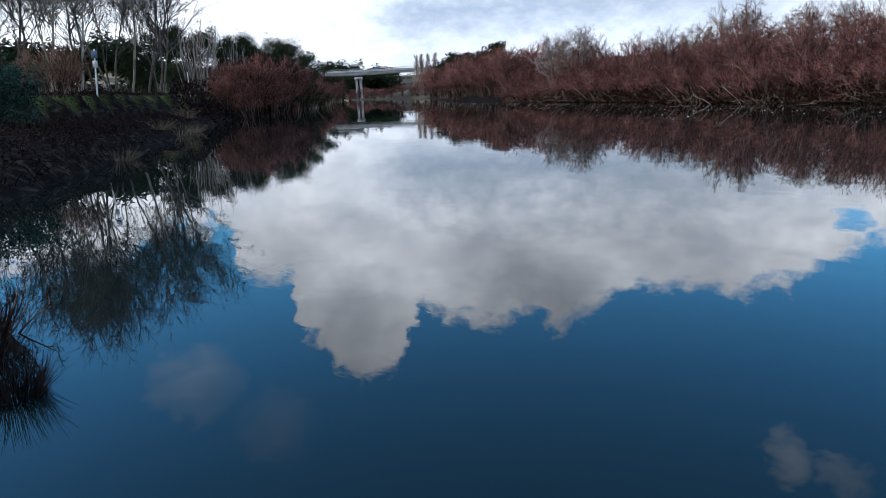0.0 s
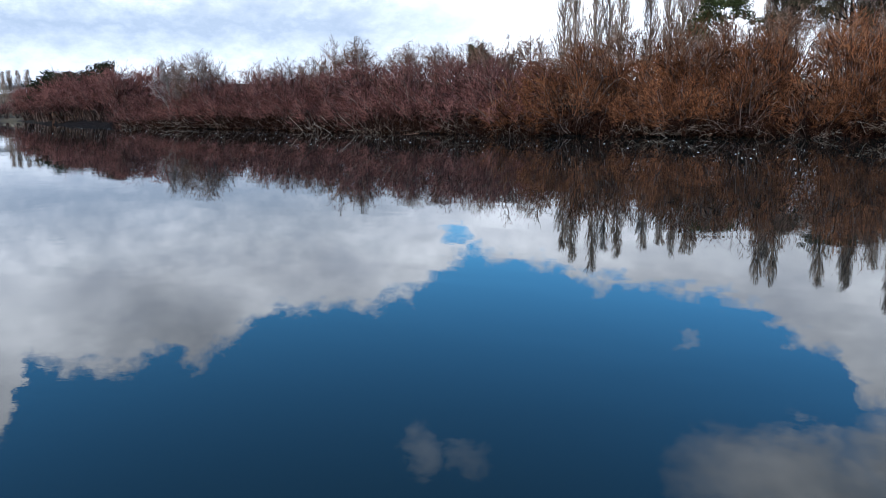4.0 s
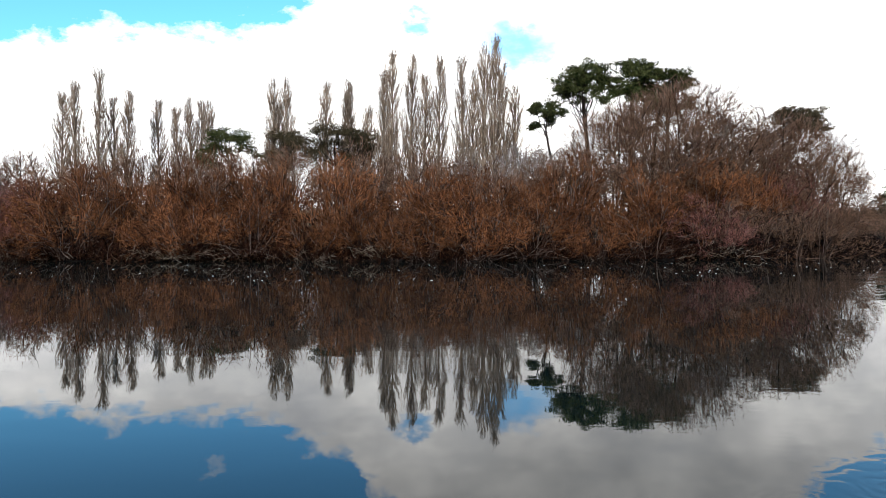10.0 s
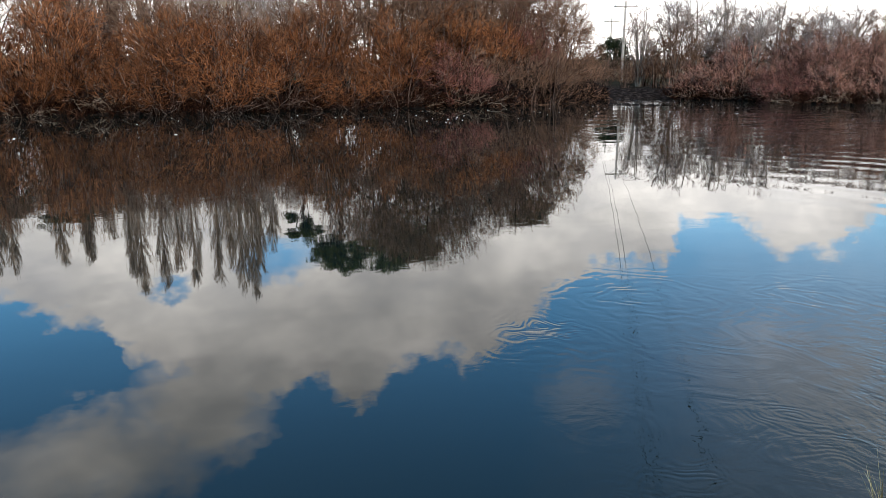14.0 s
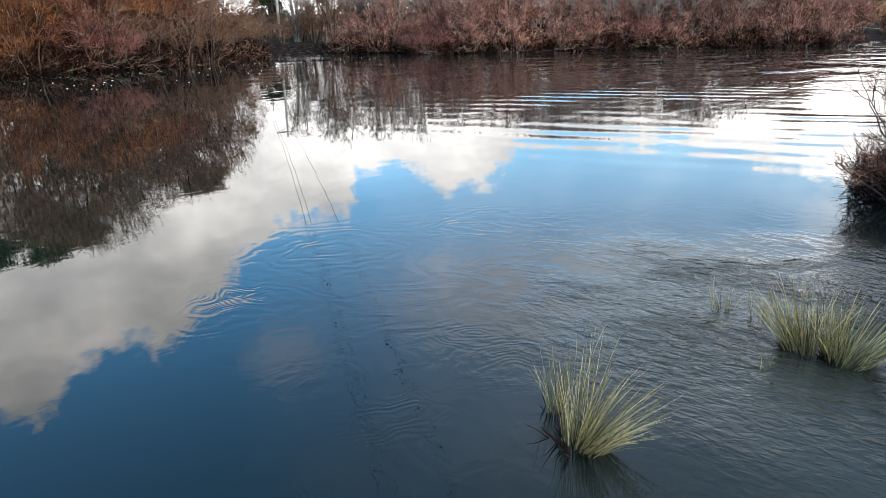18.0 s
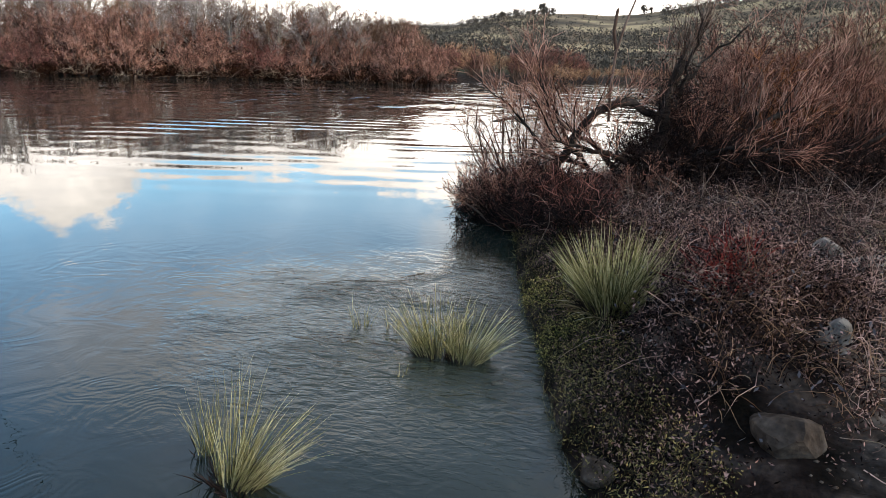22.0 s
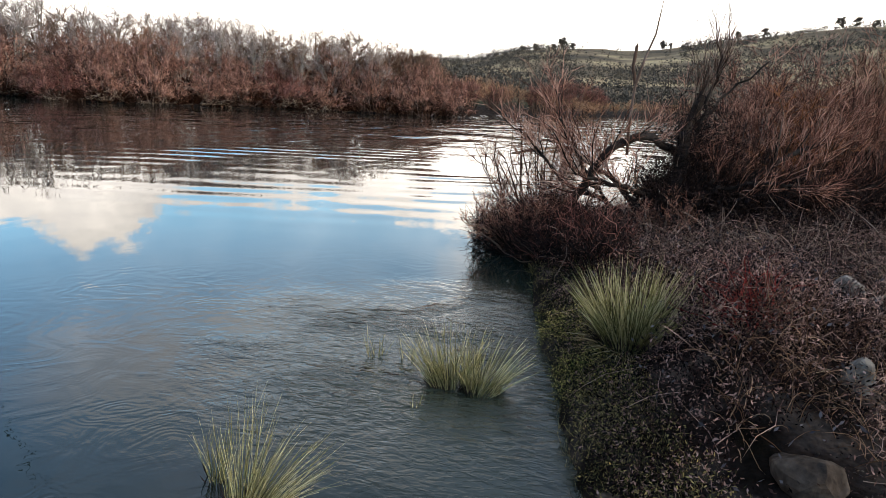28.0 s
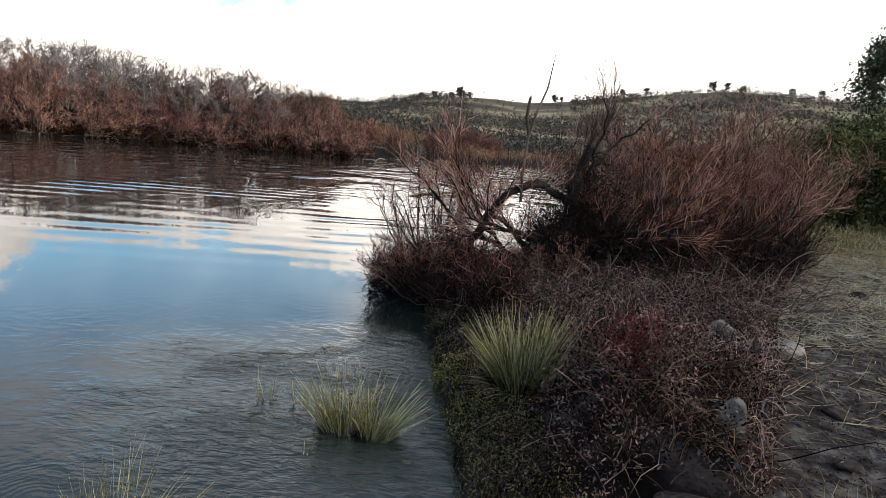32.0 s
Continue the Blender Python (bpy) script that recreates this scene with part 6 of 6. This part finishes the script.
def litter():
    """Dark dead leaves heaped over the bank, their blacks also painting shade, and low green herbs along the water."""
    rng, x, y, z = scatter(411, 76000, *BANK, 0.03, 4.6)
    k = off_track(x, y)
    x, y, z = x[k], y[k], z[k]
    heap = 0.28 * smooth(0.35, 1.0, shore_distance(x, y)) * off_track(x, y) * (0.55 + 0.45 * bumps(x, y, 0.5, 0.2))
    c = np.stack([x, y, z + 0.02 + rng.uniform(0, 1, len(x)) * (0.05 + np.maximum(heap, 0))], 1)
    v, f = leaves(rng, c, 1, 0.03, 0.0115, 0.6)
    tagged(new("leaf_litter", to_mesh("leaf_litter", v, f, M_LITTER, False)), "dark dead leaves matted over the bank, gaps coloured as shade", "undergrowth", kind="stuff")
    rng, x, y, z = scatter(412, 7000, 4.5, 6.4, -0.4, 1.0, -0.06, 0.45)
    patchy = bumps(x, y, 0.28, 0.8) > -0.05
    c = np.stack([x, y, z + rng.uniform(0, 0.13, len(x))], 1)[patchy]
    v, f = leaves(rng, c, 1, 0.012, 0.010, 0.7)
    tagged(new("water_herbs", to_mesh("water_herbs", v, f, M_BANKGREEN, False)), "low green and yellowing herbs along the waterline", "plants", kind="stuff")
    rng, x, y, z = scatter(414, 9000, 2.8, 6.4, -1.3, 1.2, -0.03, 0.5)
    c = np.stack([x, y, z + rng.uniform(0, 0.16, len(x))], 1)[np.hypot(x - 5.15, y + 0.25) > 0.2]
    v, f = leaves(rng, c, 1, 0.012, 0.010, 0.7)
    tagged(new("dark_herbs", to_mesh("dark_herbs", v, f, M_HERB, False)), "dark olive sprigs low on the wet bank", "plants", kind="stuff")
    # black leaves give the darkness under the willows by their colour
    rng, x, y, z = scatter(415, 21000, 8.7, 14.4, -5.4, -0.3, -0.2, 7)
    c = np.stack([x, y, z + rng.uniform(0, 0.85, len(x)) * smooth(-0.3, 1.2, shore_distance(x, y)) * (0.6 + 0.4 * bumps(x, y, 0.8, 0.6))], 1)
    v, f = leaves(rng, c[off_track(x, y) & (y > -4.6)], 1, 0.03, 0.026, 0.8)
    tagged(new("dead_leaves", to_mesh("dead_leaves", v, f, M_DARKBRUSH, False)), "dead leaves caught under the willows, black for shade", "undergrowth", kind="stuff")
    # likewise below the overhang at the waterline: black leaves as painted shade
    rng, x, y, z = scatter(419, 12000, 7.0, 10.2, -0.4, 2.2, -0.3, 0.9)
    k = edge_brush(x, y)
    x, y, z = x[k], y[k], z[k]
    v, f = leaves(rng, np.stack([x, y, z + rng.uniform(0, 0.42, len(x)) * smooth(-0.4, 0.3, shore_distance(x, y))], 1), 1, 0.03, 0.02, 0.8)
    tagged(new("dead_leaves", to_mesh("dead_leaves", v, f, M_DARKBRUSH, False)), "dead leaves matted over the water's edge, black for shade", "undergrowth", kind="stuff")
    # mound of dark leaves, the shade in its gaps put into the colour
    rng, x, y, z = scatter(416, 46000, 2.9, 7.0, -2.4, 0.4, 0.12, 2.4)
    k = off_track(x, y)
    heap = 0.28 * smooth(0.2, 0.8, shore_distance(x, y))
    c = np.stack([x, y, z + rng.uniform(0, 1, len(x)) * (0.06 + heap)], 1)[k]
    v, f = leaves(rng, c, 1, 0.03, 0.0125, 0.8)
    tagged(new("bramble_mound", to_mesh("bramble_mound", v, f, M_LITTER, False)), "mound of dark dead bramble leaves, black where shade falls between", "undergrowth", kind="stuff")
    # near-black brush as painted shade at the foot of the upstream willows
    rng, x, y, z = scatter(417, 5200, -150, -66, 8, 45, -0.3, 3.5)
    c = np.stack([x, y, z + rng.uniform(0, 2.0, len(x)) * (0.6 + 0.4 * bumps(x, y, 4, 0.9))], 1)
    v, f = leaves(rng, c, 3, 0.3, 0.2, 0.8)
    tagged(new("bank_brush", to_mesh("bank_brush", v, f, M_DARKBRUSH, False)), "brush under the willows on the upstream bank, darkened for shade", "undergrowth", kind="stuff")
    rng, x, y, z = scatter(418, 9000, 2.2, 6.5, -3.8, -1.1, 0.7, 6)
    k = ~off_track(x, y) & (bumps(x, y, 0.5, 1.7) > -0.3)
    v, f = leaves(rng, np.stack([x, y, z + 0.006], 1)[k], 1, 0.012, 0.008, 0.3)
    tagged(new("leaf_litter", to_mesh("leaf_litter", v, f, M_LITTER, False)), "small dead leaves trodden into the earth", "undergrowth", kind="stuff")
    rng, x, y, z = scatter(413, 600, 3.0, 7.5, -2.2, 0.6, 0.4, 2.2)
    c = np.stack([x, y, z + 0.12 + rng.uniform(0, 0.3, len(x))], 1)
    v, f = leaves(rng, c, 1, 0.02, 0.018, 0.4)
    tagged(new("bramble_leaves", to_mesh("bramble_leaves", v, f, M_BRAMBLE, False)), "sparse grey-purple bramble leaves on dead canes", "plants", kind="stuff")


litter()


def rock(x, y, sx, sy, sz, seed, label, sink=0.35, turn=0, mat=None):
    rng = np.random.default_rng(seed)
    bm = bmesh.new()
    bmesh.ops.create_icosphere(bm, subdivisions=3, radius=1)
    cuts = [(Vector(unit(rng.normal(0, 1, 3))), rng.uniform(0.55, 0.85)) for _ in range(9)]
    for v in bm.verts:
        p = v.co
        for n, k in cuts:
            e = p.dot(n) - k
            if e > 0:
                p -= n * e * 0.9
        p += Vector(noise.noise_vector(p * 3 + Vector((seed, 0, 0)))) * 0.06
        v.co = Vector((p.x * sx, p.y * sy, p.z * sz))
    me = bpy.data.meshes.new("rock")
    bm.to_mesh(me)
    bm.free()
    me.materials.append(mat or M_ROCK)
    ob = new("rock", me)
    z = max(ground_z(x, y), 0)
    ob.matrix_world = pose(x, y, z + sz * (1 - 2 * sink) * 0.7, 0, 0, turn)
    return tagged(ob, label, "rock", "rocks on the bank")


rock(3.25, -1.01, 0.21, 0.15, 0.12, 501, "flat-topped grey-brown rock half buried in the bank", turn=20)
rock(4.12, -1.43, 0.10, 0.085, 0.17, 502, "upright pale rock among dead stems", 0.3, 60, mat=M_ROCK_PALE)
rock(6.0, -2.3, 0.34, 0.2, 0.12, 503, "flat pale rock beside the track", 0.35, turn=-70, mat=M_ROCK_PALE)
rock(6.1, -1.93, 0.14, 0.12, 0.19, 504, "small pointed grey rock in the brambles", 0.2, 10, mat=M_ROCK_PALE)
rock(4.7, -2.3, 0.11, 0.09, 0.05, 505, "small flat stone on the track", turn=40)
rock(3.2, -0.17, 0.11, 0.10, 0.07, 506, "dark mossy rock at the water's edge", turn=0)
rock(9.0, -4.4, 0.16, 0.12, 0.07, 507, "low dark stone on the track", turn=15)
rock(3.9, -2.0, 0.09, 0.07, 0.04, 508, "small flat stone on the track", turn=80)


def pebbles():
    rng, x, y, z = scatter(521, 2600, 2.6, 9, -5, -0.8, 0.8, 6)
    s = rng.uniform(0.004, 0.017, len(x))
    v0 = np.array([(1, 0, 0), (-1, 0, 0), (0, 1, 0), (0, -1, 0), (0, 0, 0.7), (0, 0, -0.7)], float)
    f0 = np.array([(0, 2, 4), (2, 1, 4), (1, 3, 4), (3, 0, 4), (2, 0, 5), (1, 2, 5), (3, 1, 5), (0, 3, 5)])
    v = np.stack([x, y, z], 1)[:, None] + v0[None] * s[:, None, None] * rng.uniform(0.7, 1.3, (len(x), 6, 1))
    f = (np.arange(len(x)) * 6)[:, None, None] + f0[None]
    tagged(new("pebbles", to_mesh("pebbles", v, [f.reshape(-1, 3)], M_ROCK)), "small grey stones scattered over the trodden earth", "stones", kind="stuff")


pebbles()


# dark reeds and a trailing twig on the near bank, upstream side
tussock(-5.7, -0.68, 0.0, 0.36, 420, 601, 0.8, "dark dead reeds at the water's edge", r=0.18, mat=M_DARKBRUSH)
tussock(-6.6, -0.95, 0.0, 0.5, 300, 603, 0.8, "dark dead reeds at the water's edge", r=0.2, mat=M_DARKBRUSH)
near_shrub(-7.4, -0.9, 0.8, 0.6, 602, M_DARKBRUSH, "dark bare twigs trailing over the water", stems=9, lean=(0.1, 0.7), dens=0.7, r=0.5)


# flecks of foam drifting along the far bank
def foam():
    rng = np.random.default_rng(701)
    n = 260
    s = rng.uniform(S_INLET_L - 6, S_UP + 20, n)
    pts = [along(a, -b) for a, b in zip(s, rng.uniform(4, 15, n))]
    c = np.array([(p[0], p[1], 0.006) for p in pts])
    k = rng.uniform(0.012, 0.035, (n, 1, 1))
    a = np.arange(6) * np.pi / 3
    ring = np.stack([np.cos(a) * 1.6, np.sin(a), 0 * a], 1)[None] * k * rng.uniform(0.5, 1.4, (n, 6, 1))
    top = c[:, None] + ring * 0.6 + np.array([0, 0, 0.012])
    v = np.concatenate([c[:, None] + ring - np.array([0, 0, 0.01]), top], 1)
    j = np.arange(6)
    q = np.stack([j, (j + 1) % 6, 6 + (j + 1) % 6, 6 + j], 1)
    b = (np.arange(n) * 12)[:, None, None]
    caps = (np.arange(n) * 12)[:, None] + np.arange(6, 12)[None]
    tagged(new("foam_flecks", to_mesh("foam_flecks", v, [(b + q[None]).reshape(-1, 4), caps], M_FOAM)), "white foam flecks drifting on the dark water", "foam", kind="stuff")


foam()


# scrub on the hills
def hill_scrub():
    rng = np.random.default_rng(801)
    n = 14000
    az = np.concatenate([rng.uniform(68, 120, 12400), rng.uniform(-100, 68, 1600)])
    d = rng.uniform(230, 790, n)
    dense = bumps(d * np.sin(np.radians(az)), d * np.cos(np.radians(az)), 55, 0.3) + rng.normal(0, 0.35, n)
    open_field = (az > 86) & (az < 94) & (d > 520)
    k = (dense > -0.22) & ~(open_field & (rng.uniform(0, 1, n) > 0.12))
    ridge = d > 700
    k |= (az > 73) & (az < 86) & (rng.uniform(0, 1, n) < 0.5)
    k |= ridge & (rng.uniform(0, 1, n) < 0.8) & ~open_field
    az, d = az[k], d[k]
    x, y = d * np.sin(np.radians(az)), d * np.cos(np.radians(az))
    z = height(x, y)
    s = rng.uniform(1.0, 2.6, len(x)) * np.where((rng.uniform(0, 1, len(x)) < 0.18) | ((d > 715) & (rng.uniform(0, 1, len(x)) < 0.3)), 2.3, 0.9)
    c = np.stack([x, y, z + s * 0.9], 1)
    sets = []
    for lo, hi in ((0, 1.6), (1.6, 2.4), (2.4, 9)):
        m = (s >= lo) & (s < hi)
        if m.any():
            sets.append(leaves(rng, c[m], 18, (lo + min(hi, 5)) / 2 * 0.55, 0.44 + 0.11 * lo, 0.95))
    v, f = merge(sets)
    tagged(new("hill_scrub", to_mesh("hill_scrub", v, f, M_SCRUB, False)), "dark green scrub and gum trees over the hills", "scrub", kind="stuff")


hill_scrub()
